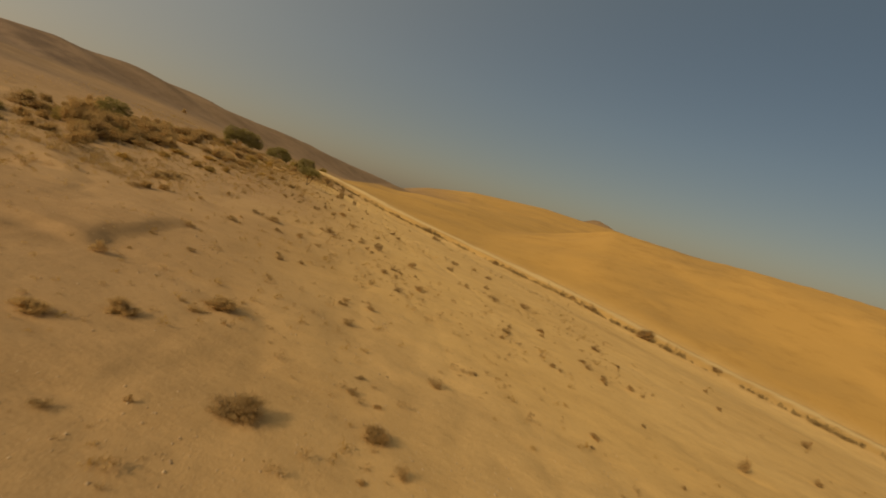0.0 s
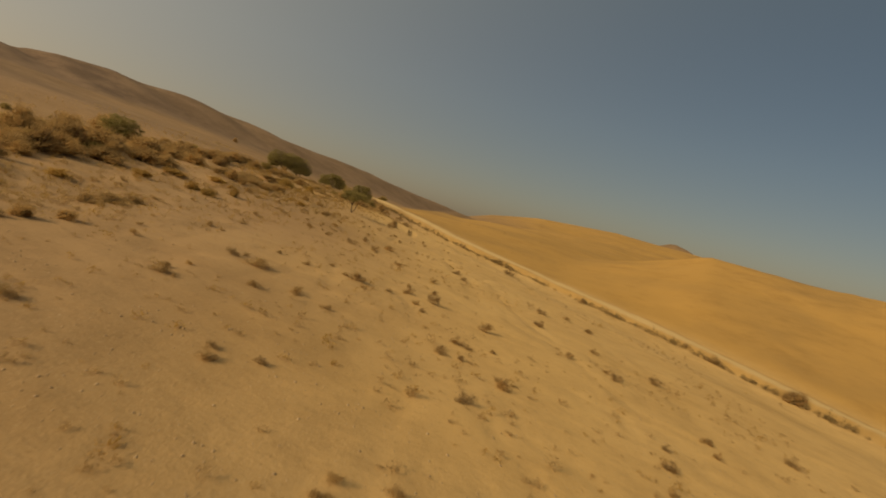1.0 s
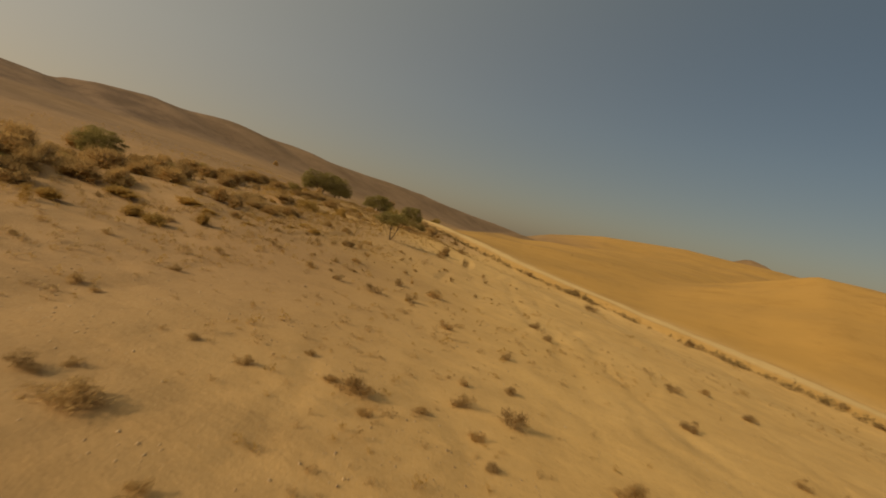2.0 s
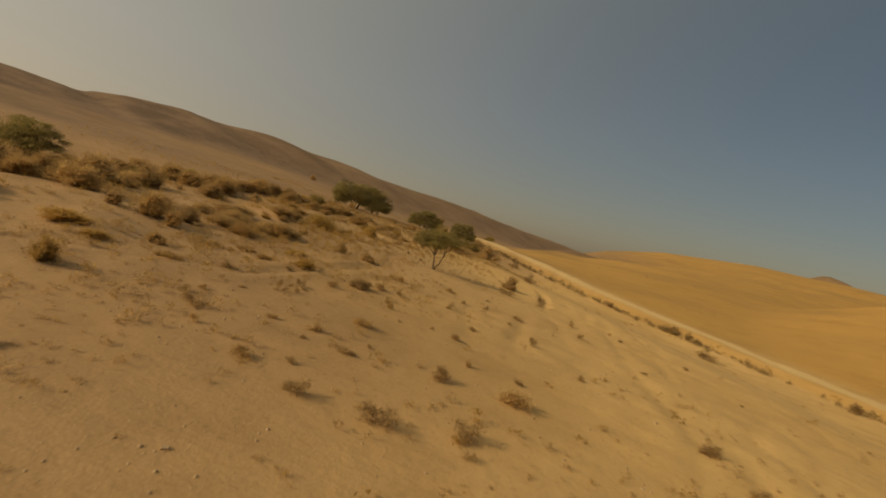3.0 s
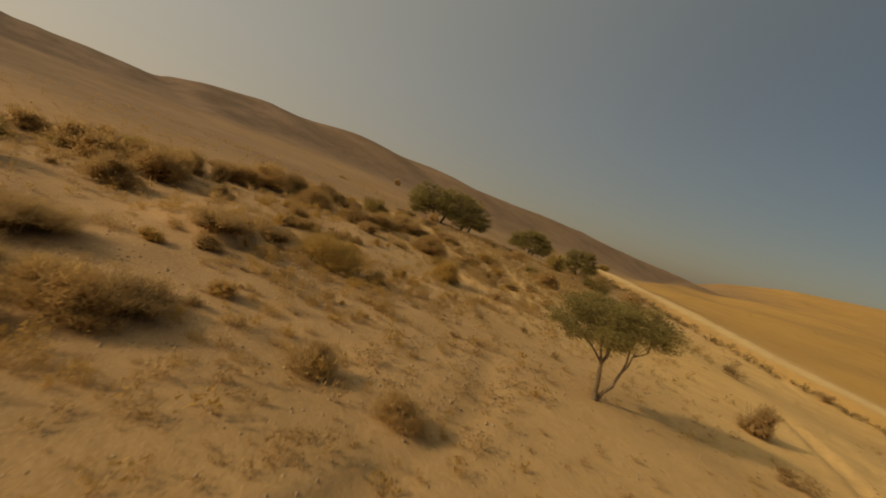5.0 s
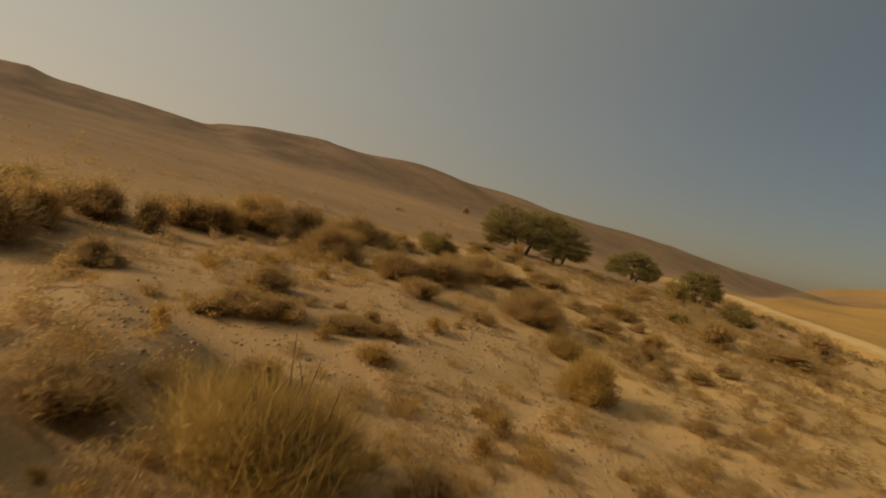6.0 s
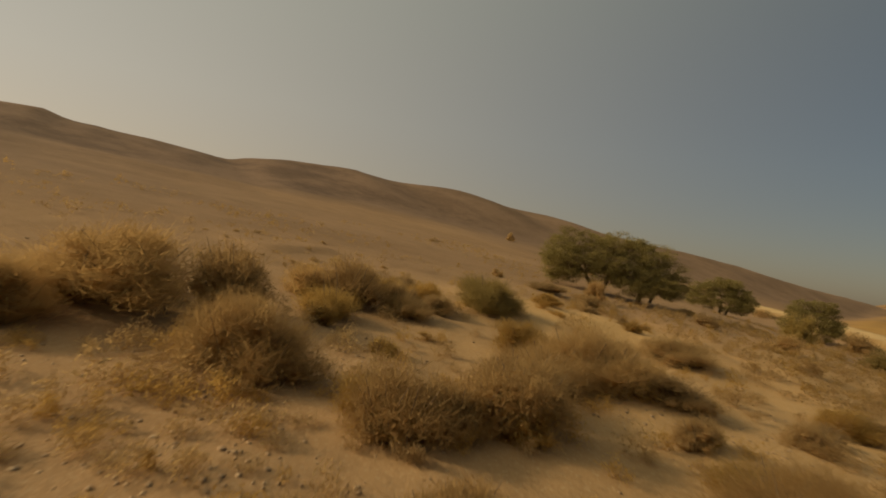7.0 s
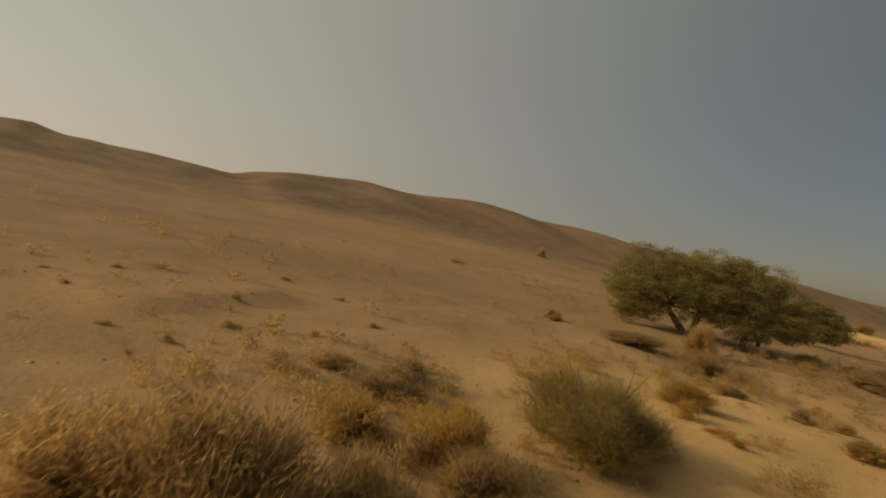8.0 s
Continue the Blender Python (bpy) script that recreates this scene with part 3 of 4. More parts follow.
def acacia(name, label, x, y, axis, stems, lobes, leaves, leaf, seed, stretch=(1, 1, 1)):
    """A thorn tree. stems: foot and fork (along, across, up) with a radius; lobes: centre and half sizes of the crown's masses,
    along and across the direction axis (degrees)."""
    rng = random.Random(seed)
    ob = tagged(new(name), label, "tree")
    forks = []
    for foot, fork, radius in stems:
        a, b = Vector(foot), Vector(fork)
        wood = Soup()
        wood.tube(bent(a, b, rng, 0.02), tapered(6, radius, radius * 0.62), 9)
        child("trunk", wood.mesh("trunk", ACACIA_BARK, False), ob)
        forks.append((b, radius * 0.6))
    for centre, half in lobes:
        c, h = Vector(centre), Vector(half)
        fork, r = min(forks, key=lambda f: (f[0] - c).length + rng.uniform(0, 0.3))
        main = bent(fork, c - Vector((0, 0, h.z * 0.4)), rng, 0.08)
        wood = Soup()
        wood.tube(main, tapered(6, r * 0.75, r * 0.25), 6)
        branch = child("branch", wood.mesh("branch", ACACIA_BARK, False), ob)
        crown = Soup()
        for k in range(10):
            tip = c + Vector((rng.uniform(-0.85, 0.85) * h.x, rng.uniform(-0.85, 0.85) * h.y, rng.uniform(-0.4, 0.8) * h.z))
            crown.tube(bent(main[rng.choice((2, 3, 4))], tip, rng, 0.05, 3), tapered(4, r * 0.25, r * 0.06), 4)
        bark = len(crown.f)
        volume = h.x * h.y * h.z
        for k in range(int(14 + 60 * volume ** 0.66)):
            d = Vector((rng.gauss(0, 1), rng.gauss(0, 1), rng.gauss(0, 1))).normalized() * rng.uniform(0.35, 1.1) ** 0.7
            q, size = c + Vector((d.x * h.x, d.y * h.y, d.z * h.z)), rng.uniform(0.55, 1.25)
            for j in range(int(leaves * size)):
                p = q + Vector((rng.gauss(0, 0.16), rng.gauss(0, 0.16), rng.gauss(0, 0.07))) * size
                crown.leaf(p, leaf * rng.uniform(0.6, 1.3), leaf * rng.uniform(0.22, 0.45), rng)
            twig = q + Vector((rng.gauss(0, 0.2), rng.gauss(0, 0.2), rng.uniform(-0.1, 0.12)))
            crown.blade(q - (twig - q), q, twig, 0.006, rng)
        me = crown.mesh("leaf_mass", ACACIA_LEAF)
        me.materials.append(ACACIA_BARK)
        me.polygons.foreach_set("material_index", [1 if k < bark else 0 for k in range(len(me.polygons))])
        child("leaf_mass", me, branch, "feathery olive-green foliage")
    ob.matrix_world = pose(x, y, height(x, y) - 0.05, 0, 0, axis) @ Matrix.Diagonal((*stretch, 1))
    return ob


acacia("young_acacia", "young acacia with forked slim trunk and flat feathery crown", -19.8, 83.1, 29, [
    ((0, 0, -0.1), (-0.12, 0.05, 0.95), 0.07),
    ((0.03, 0.05, -0.1), (0.42, 0.1, 0.8), 0.06),
], [
    ((-0.95, 0.0, 1.75), (0.6, 0.6, 0.34)), ((-0.6, 0.35, 2.2), (0.65, 0.6, 0.32)), ((0.0, -0.25, 2.0), (0.75, 0.7, 0.4)),
    ((0.55, 0.3, 2.2), (0.7, 0.65, 0.3)), ((1.05, -0.1, 1.95), (0.5, 0.5, 0.28)), ((-0.2, -0.5, 1.6), (0.5, 0.4, 0.25)), ((0.25, 0.6, 1.75), (0.5, 0.4, 0.3)),
], 200, 0.03, 71)
acacia("acacia_tree", "broad old acacia with several trunks and drooping olive-green crown", -43.9, 119.0, 40, [
    ((-0.2, 0, -0.1), (-0.9, 0.2, 1.2), 0.16), ((0.2, 0.2, -0.1), (0.6, 0.5, 1.3), 0.15), ((2.4, 0.3, -0.1), (2.7, 0.3, 1.0), 0.14), ((3.3, 0.8, -0.1), (3.6, 0.8, 0.8), 0.10),
], [
    ((-2.5, 0.0, 2.2), (1.1, 1.2, 0.9)), ((-1.7, 0.5, 2.95), (1.3, 1.2, 0.8)), ((-0.4, -0.2, 2.5), (1.2, 1.3, 0.9)), ((0.7, 0.6, 2.95), (1.2, 1.3, 0.8)),
    ((1.9, 0.0, 2.5), (1.2, 1.2, 0.9)), ((3.0, 0.4, 2.5), (1.2, 1.2, 0.8)), ((3.9, 0.2, 1.8), (0.9, 1.0, 0.8)), ((3.4, -0.6, 1.1), (0.9, 0.8, 0.75)),
    ((4.2, 0.6, 0.75), (0.6, 0.7, 0.55)), ((2.2, -0.8, 1.4), (0.9, 0.7, 0.7)), ((-2.9, -0.4, 1.35), (0.6, 0.7, 0.7)), ((0.5, 1.4, 1.9), (1.2, 0.8, 0.9)),
    ((1.2, 0.4, 1.3), (0.9, 0.8, 0.65)), ((-2.3, -0.9, 1.5), (0.8, 0.6, 0.75)), ((-2.7, -0.3, 0.85), (0.5, 0.5, 0.45)), ((0.1, -1.0, 1.75), (0.9, 0.6, 0.6)), ((1.3, -1.0, 1.35), (0.9, 0.6, 0.7)), ((2.9, -1.0, 0.8), (0.8, 0.6, 0.6)), ((3.9, -0.5, 0.6), (0.7, 0.6, 0.45)), ((-1.6, 1.2, 1.7), (1.2, 0.7, 0.8)), ((3.0, 1.2, 1.3), (1.2, 0.7, 0.8)), ((-0.9, -0.8, 1.75), (0.7, 0.5, 0.5)), ((-0.4, -0.9, 1.05), (0.75, 0.5, 0.5)), ((-1.9, -0.6, 0.95), (0.7, 0.5, 0.5)), ((2.1, -1.1, 0.7), (0.7, 0.5, 0.45)), ((0.7, -0.9, 0.95), (0.65, 0.5, 0.5)),
    ((1.5, -1.2, 0.55), (0.8, 0.5, 0.4)), ((4.6, 0.2, 1.2), (0.6, 0.7, 0.6)), ((-3.1, 0.3, 1.9), (0.5, 0.7, 0.6)), ((2.0, 0.3, 3.2), (0.6, 0.6, 0.35)),
], 140, 0.037, 72, (0.98, 1.0, 0.98))
acacia("acacia_tree", "low spreading acacia with brownish-green crown", -44.0, 147.7, 36, [
    ((0, 0, -0.1), (0.1, 0.1, 0.9), 0.10), ((0.5, 0.2, -0.1), (0.9, 0.2, 0.9), 0.09),
], [
    ((-1.3, 0, 1.6), (0.9, 0.9, 0.7)), ((0.0, 0.3, 2.0), (1.1, 1.0, 0.75)), ((1.2, 0.0, 1.7), (1.0, 0.9, 0.7)), ((2.0, 0.2, 1.1), (0.7, 0.7, 0.5)), ((-1.9, 0.1, 0.9), (0.6, 0.6, 0.5)),
    ((-0.9, -0.4, 0.8), (0.9, 0.7, 0.5)), ((0.6, -0.5, 0.75), (0.9, 0.7, 0.5)), ((1.5, -0.2, 0.6), (0.7, 0.7, 0.45)), ((0.4, 0.1, 2.4), (0.9, 0.8, 0.4)),
], 90, 0.055, 73, (1.3, 1.3, 1.25))

acacia("acacia_tree", "small rounded acacia with brown-green crown among bushes", -43.2, 72.9, 20, [
    ((0, 0, -0.1), (-0.15, 0.05, 0.8), 0.10), ((0.1, 0.1, -0.1), (0.5, 0.1, 0.7), 0.08),
], [
    ((-1.3, 0.0, 1.45), (0.9, 0.8, 0.65)), ((-0.5, 0.3, 1.95), (1.0, 0.9, 0.6)), ((0.6, -0.1, 2.0), (1.0, 0.9, 0.6)), ((1.4, 0.2, 1.5), (0.9, 0.8, 0.65)), ((0.1, -0.6, 1.35), (0.9, 0.6, 0.6)),
    ((-0.7, -0.5, 0.9), (0.8, 0.6, 0.45)), ((0.9, -0.5, 0.95), (0.8, 0.6, 0.45)),
], 80, 0.05, 74)

acacia("acacia_tree", "small dense acacia with dark rounded crown near the track", -36.4, 146.5, 36, [
    ((0, 0, -0.1), (-0.2, 0.05, 0.7), 0.11), ((0.2, 0.1, -0.1), (0.6, 0.1, 0.6), 0.09),
], [
    ((-1.2, 0.0, 1.5), (0.9, 0.9, 0.7)), ((-0.5, 0.3, 2.1), (1.0, 0.9, 0.65)), ((0.5, -0.1, 2.3), (1.0, 0.9, 0.6)), ((1.3, 0.2, 1.8), (0.9, 0.8, 0.65)), ((0.1, -0.6, 1.4), (0.9, 0.6, 0.6)),
    ((1.7, -0.1, 1.1), (0.7, 0.7, 0.6)), ((-0.8, -0.5, 0.8), (0.9, 0.6, 0.5)), ((0.9, -0.5, 0.7), (0.9, 0.6, 0.5)), ((-1.7, 0.1, 0.9), (0.6, 0.7, 0.5)),
], 75, 0.055, 75, (1.15, 1.15, 1.25))

# ---- bushes and tufts, where they stand ----
bush("broom", -22.7, 55.4, 1.62, 1.04)
bush("broom", -27.9, 89.8, 0.87, 0.75)
bush("broom", -28.2, 82.7, 2.65, 1.8)
bush("broom", -29.0, 91.7, 1.23, 0.89)
bush("broom", -31.4, 95.0, 1.57, 0.77)
bush("broom", -36.7, 98.5, 1.23, 0.66)
bush("broom", -39.1, 95.0, 1.40, 1.16)
bush("brown", -17.1, 35.8, 0.95, 0.56)
bush("brown", -17.4, 34.0, 1.10, 0.64)
bush("brown", -23.3, 63.2, 0.87, 0.54)
bush("brown", -25.1, 70.0, 1.37, 0.75)
bush("brown", -25.5, 66.2, 0.98, 0.96)
bush("brown", -25.5, 73.7, 1.52, 0.94)
bush("brown", -25.9, 72.3, 1.43, 0.79)
bush("brown", -25.9, 76.7, 0.78, 0.44)
bush("brown", -26.6, 66.1, 1.88, 1.27)
bush("brown", -27.4, 65.0, 0.95, 0.78)
bush("brown", -28.4, 78.3, 0.94, 0.48)
bush("brown", -31.7, 50.8, 2.07, 2.24)
bush("brown", -32.5, 53.5, 3.19, 2.68)
bush("brown", -32.5, 49.3, 2.40, 2.55)
bush("brown", -29.6, 81.6, 1.11, 0.66)
bush("brown", -30.9, 93.7, 2.09, 1.21)
bush("brown", -31.0, 86.7, 1.02, 0.43)
bush("brown", -35.9, 71.2, 3.98, 2.09)
bush("brown", -36.6, 49.3, 4.15, 1.73)
bush("brown", -33.7, 64.1, 3.83, 1.88)
bush("brown", -32.1, 85.6, 1.65, 0.47)
bush("brown", -32.3, 84.8, 0.94, 0.45)
bush("brown", -36.3, 74.1, 1.41, 1.15)
bush("brown", -32.6, 90.8, 1.24, 0.71)
bush("brown", -33.2, 86.6, 1.12, 0.70)
bush("brown", -37.9, 77.1, 2.86, 2.13)
bush("brown", -33.8, 93.3, 1.60, 1.11)
bush("brown", -33.9, 92.9, 0.98, 0.86)
bush("brown", -35.7, 80.5, 2.26, 1.43)
bush("brown", -34.3, 94.3, 1.60, 1.05)
bush("brown", -36.8, 82.9, 2.36, 1.75)
bush("brown", -43.4, 78.0, 2.25, 1.18)
bush("brown", -46.0, 74.3, 4.20, 2.67)
bush("brown", -39.0, 82.0, 2.16, 1.52)
bush("brown", -37.4, 84.1, 1.36, 1.34)
bush("brown", -36.6, 91.6, 2.04, 1.33)
bush("brown", -40.8, 82.2, 2.67, 1.44)
bush("brown", -38.3, 87.0, 0.99, 1.37)
bush("brown", -39.4, 86.2, 1.70, 1.29)
bush("brown", -49.4, 77.7, 1.21, 1.96)
bush("brown", -39.3, 92.9, 1.56, 1.70)
bush("brown", -39.6, 88.9, 2.07, 1.36)
bush("brown", -39.8, 96.2, 1.70, 1.34)
bush("brown", -39.9, 91.3, 3.01, 1.55)
bush("brown", -40.5, 95.7, 1.44, 1.04)
bush("grey", -15.9, 89.8, 1.40, 1.37)
bush("grey", -18.0, 68.7, 1.10, 0.56)
bush("grey", -20.0, 40.3, 1.20, 0.59)
bush("grey", -2.8, 11.7, 1.54, 0.69)
bush("grey", -21.4, 76.3, 1.09, 0.59)
bush("grey", -21.9, 62.2, 0.92, 0.21)
bush("grey", -23.1, 76.2, 1.03, 0.71)
bush("grey", -23.4, 66.2, 0.94, 0.33)
bush("grey", -24.6, 118.8, 3.63, 2.23)
bush("grey", -25.6, 108.2, 3.58, 1.24)
bush("grey", -25.9, 90.8, 0.93, 0.37)
bush("grey", -26.3, 70.1, 1.74, 0.85)
bush("grey", -26.4, 96.8, 0.86, 0.54)
bush("grey", -26.8, 68.3, 1.43, 0.98)
bush("grey", -26.8, 94.9, 0.94, 0.46)
bush("grey", -27.2, 83.9, 0.95, 0.59)
bush("grey", -28.0, 105.0, 2.02, 1.72)
bush("grey", -29.0, 71.9, 1.31, 0.64)
bush("grey", -29.1, 74.5, 2.56, 0.94)
bush("grey", -29.1, 79.1, 1.65, 0.72)
bush("grey", -29.9, 96.5, 1.35, 0.63)
bush("grey", -31.3, 99.6, 0.91, 0.48)
bush("grey", -32.4, 95.8, 0.84, 0.62)
bush("grey", -33.2, 97.4, 1.65, 0.61)
bush("grey", -32.9, 145.9, 2.55, 2.23)
bush("grey", -34.8, 84.2, 1.17, 0.73)
bush("grey", -34.2, 115.5, 2.18, 1.07)
bush("grey", -34.4, 96.8, 2.60, 1.28)
bush("grey", -34.7, 95.6, 1.90, 1.10)
bush("grey", -39.2, 97.1, 1.00, 0.89)
bush("grey", -39.3, 98.6, 1.14, 0.66)
bush("grey", -41.7, 99.8, 1.18, 0.54)
bush("grey", -42.2, 100.6, 0.89, 0.34)
bush("grey", -42.7, 99.6, 0.85, 0.28)
bush("grey", -5.8, 18.0, 1.45, 0.52)
bush("grey", -45.8, 111.2, 0.72, 0.61)
bush("grey", -55.8, 191.7, 3.58, 2.58)
bush("grey", -57.3, 182.2, 3.58, 1.76)
bush("grey", -7.3, 14.4, 1.05, 0.57)
bush("grey", -74.9, 158.6, 1.60, 1.57)
bush("grey", -8.5, 12.4, 1.07, 0.48)
bush("grey", 0.4, 13.4, 0.99, 0.57)
bush("grey", 33.9, 84.2, 3.49, 2.04)
bush("olive", -35.6, 132.7, 2.67, 3.06)
bush("olive", -39.3, 100.8, 2.23, 1.45)
bush("olive", -44.8, 204.7, 3.58, 2.10)
bush("straw", -30.0, 86.2, 0.86, 0.38)
bush("straw", -31.1, 101.1, 1.09, 0.65)
bush("straw", -33.5, 93.2, 0.84, 0.62)
bush("straw", -34.8, 92.1, 1.19, 0.63)
bush("straw", -36.4, 97.8, 1.30, 0.94)
bush("straw", -39.9, 98.9, 1.17, 0.83)
bush("straw", -40.5, 98.1, 0.98, 0.66)
bush("brown", -39.4, 89.6, 1.9, 1.15)
bush("brown", -28.9, 68.8, 1.84, 0.81)
bush("grey", -26.4, 73.9, 1.56, 0.79)
bush("grey", -25.7, 74.7, 1.57, 0.84)
bush("broom", -22.2, 70.3, 1.33, 0.47)
bush("broom", -27.7, 89.7, 1.53, 1.48)
bush("brown", -22.5, 67.2, 0.82, 0.25)
bush("straw", -21.6, 67.1, 0.72, 0.25)
bush("straw", -20.5, 68.2, 1.05, 0.46)
bush("brown", -29.6, 49.7, 3.44, 1.70)
bush("brown", -32.0, 55.7, 3.60, 2.20)
bush("brown", -29.2, 53.2, 3.21, 1.28)
bush("brown", -29.7, 58.0, 3.04, 1.49)
bush("brown", -29.7, 47.7, 2.74, 2.15)
bush("brown", -42.9, 65.8, 3.60, 2.20)
bush("straw", -27.0, 58.1, 2.27, 0.73)
bush("straw", -25.7, 52.5, 1.61, 0.72)
bush("grey", -20.3, 42.3, 2.06, 0.59)
bush("grey", -20.6, 44.3, 1.86, 0.62)
bush("straw", -24.5, 43.7, 1.65, 0.59)
bush("straw", -23.9, 55.6, 1.67, 0.75)
bush("grey", -27.7, 72.8, 2.11, 0.90)
bush("straw", -22.0, 58.2, 0.99, 0.99)
bush("straw", -25.2, 61.3, 1.84, 0.61)
bush("brown", -30.0, 65.6, 2.40, 1.33)
bush("straw", -23.8, 61.1, 1.16, 0.39)
bush("brown", -38.2, 83.0, 2.01, 1.34)
bush("brown", -29.6, 80.4, 1.00, 0.50)
bush("brown", -34.3, 91.9, 1.39, 0.97)
bush("brown", -34.1, 92.5, 1.08, 0.82)
bush("grey", -34.0, 97.0, 1.21, 0.86)
bush("straw", -38.6, 94.4, 0.73, 0.58)
bush("grey", -38.9, 97.1, 1.37, 0.69)
bush("broom", -37.0, 94.4, 0.79, 0.53)
bush("straw", -39.0, 95.0, 0.90, 0.66)
bush("brown", -36.3, 98.0, 0.92, 0.77)
bush("grey", -34.9, 103.3, 2.44, 0.85)
bush("grey", -41.1, 111.3, 1.56, 0.78)
bush("straw", -39.3, 104.2, 1.13, 0.46)
bush("grey", -43.0, 111.1, 2.12, 0.62)
bush("broom", -32.4, 96.1, 0.88, 0.53)
bush("broom", -31.1, 101.4, 1.51, 0.76)
bush("straw", -35.1, 88.1, 0.75, 0.44)
bush("brown", -32.3, 85.3, 0.75, 0.48)
bush("brown", -31.8, 85.5, 0.76, 0.46)
bush("brown", -30.5, 87.1, 0.76, 0.41)
bush("grey", -31.1, 91.2, 1.11, 0.34)
bush("straw", -28.5, 97.0, 0.87, 0.73)
bush("brown", -28.1, 94.0, 0.84, 0.52)
bush("grey", -28.0, 95.5, 0.83, 0.54)
bush("brown", -27.4, 94.0, 0.94, 0.52)
bush("grey", -30.7, 101.6, 1.07, 0.63)
bush("grey", -29.5, 99.0, 0.76, 0.46)
bush("grey", -31.3, 98.1, 1.03, 0.51)
bush("olive", -30.1, 107.8, 1.42, 0.83)
bush("olive", -30.5, 131.9, 4.21, 2.11)
bush("grey", -42.0, 114.0, 1.20, 1.30)
bush("grey", -40.4, 123.0, 1.13, 0.56)
bush("grey", -37.9, 118.1, 1.63, 0.81)
bush("grey", -39.6, 108.2, 0.98, 0.35)
bush("straw", -36.9, 105.5, 0.78, 0.50)
tuft("dry", 0.1, 104.7, 2.74, 1.59)
tuft("dry", -0.6, 15.8, 0.63, 0.34)
tuft("dry", -0.6, 17.2, 0.58, 0.24)
tuft("dry", -0.9, 33.7, 1.08, 0.49)
tuft("dry", -1.6, 78.4, 0.33, 0.23)
tuft("dry", -1.7, 26.6, 0.72, 0.45)
tuft("dry", -10.3, 43.9, 0.73, 0.42)
tuft("dry", -10.5, 20.3, 0.35, 0.23)
tuft("dry", -10.5, 58.8, 1.15, 0.66)
tuft("dry", -10.5, 64.7, 0.53, 0.31)
tuft("dry", -10.5, 82.6, 0.61, 0.74)
tuft("dry", -11.2, 39.5, 1.87, 0.65)
tuft("dry", -11.2, 71.7, 0.56, 0.72)
tuft("dry", -11.3, 23.5, 0.53, 0.29)
tuft("dry", -11.5, 27.4, 0.88, 0.52)
tuft("dry", -11.7, 33.5, 1.07, 0.46)
tuft("dry", -12.1, 40.7, 0.56, 0.30)
tuft("dry", -12.4, 39.9, 0.98, 0.57)
tuft("dry", -12.1, 57.7, 1.20, 0.75)
tuft("dry", -13.0, 86.4, 0.83, 1.39)
tuft("dry", -13.3, 69.6, 0.52, 0.36)
tuft("dry", -13.8, 57.3, 0.97, 0.56)
tuft("dry", -14.2, 67.0, 0.30, 0.24)
tuft("dry", -14.3, 76.1, 0.47, 0.38)
tuft("dry", -14.4, 60.7, 0.66, 0.29)
tuft("dry", -14.8, 58.7, 0.44, 0.27)
tuft("dry", -15.6, 44.7, 0.54, 0.30)
tuft("dry", -15.0, 79.1, 0.56, 0.20)
tuft("dry", -15.1, 66.0, 0.22, 0.20)
tuft("dry", -15.1, 72.0, 0.49, 0.32)
tuft("dry", -15.2, 85.2, 1.60, 0.87)
tuft("dry", -15.6, 60.5, 0.33, 0.20)
tuft("dry", -16.5, 39.3, 0.54, 0.29)
tuft("dry", -15.7, 61.3, 0.78, 0.43)
tuft("dry", -16.8, 49.6, 0.84, 0.45)
tuft("dry", -16.3, 58.6, 0.27, 0.21)
tuft("dry", -16.6, 103.6, 1.90, 1.33)
tuft("dry", -16.9, 60.9, 0.52, 0.27)
tuft("dry", -16.9, 70.3, 0.57, 0.47)
tuft("dry", -17.7, 69.8, 1.03, 0.62)
tuft("dry", -18.7, 59.6, 0.62, 0.55)
tuft("dry", -18.4, 63.8, 0.30, 0.31)
tuft("dry", -18.4, 64.9, 0.38, 0.18)
tuft("dry", -18.5, 67.3, 0.51, 0.30)
tuft("dry", -18.7, 65.2, 0.59, 0.50)
tuft("dry", -18.8, 64.8, 0.35, 0.22)
tuft("dry", -19.2, 60.1, 0.51, 0.38)
tuft("dry", -19.0, 62.3, 0.37, 0.15)
tuft("dry", -20.8, 50.7, 0.76, 0.41)
tuft("dry", -2.0, 40.9, 0.99, 0.54)
tuft("dry", -2.1, 22.9, 0.88, 0.37)
tuft("dry", -2.3, 38.3, 0.92, 0.53)
tuft("dry", -2.4, 39.0, 0.56, 0.32)
tuft("dry", -2.9, 26.2, 0.65, 0.37)
tuft("dry", -20.4, 67.0, 0.58, 0.32)
tuft("dry", -20.6, 63.7, 0.86, 0.50)
tuft("dry", -21.5, 65.7, 0.44, 0.23)
tuft("dry", -21.6, 85.5, 0.42, 0.38)
tuft("dry", -24.2, 48.4, 0.77, 0.45)
tuft("dry", -22.9, 82.4, 0.42, 0.26)
tuft("dry", -23.2, 86.9, 0.50, 0.52)
tuft("dry", -23.4, 82.1, 0.51, 0.26)
tuft("dry", -26.8, 56.5, 0.78, 0.47)
tuft("dry", -24.7, 79.8, 0.42, 0.22)
tuft("dry", -24.7, 93.8, 0.87, 0.71)
tuft("dry", -25.0, 77.8, 0.27, 0.23)
tuft("dry", -25.3, 90.5, 0.75, 0.52)
tuft("dry", -25.5, 75.7, 0.79, 0.41)
tuft("dry", -26.3, 78.8, 0.32, 0.18)
tuft("dry", -27.0, 78.9, 0.41, 0.19)
tuft("dry", -27.2, 78.4, 0.29, 0.15)
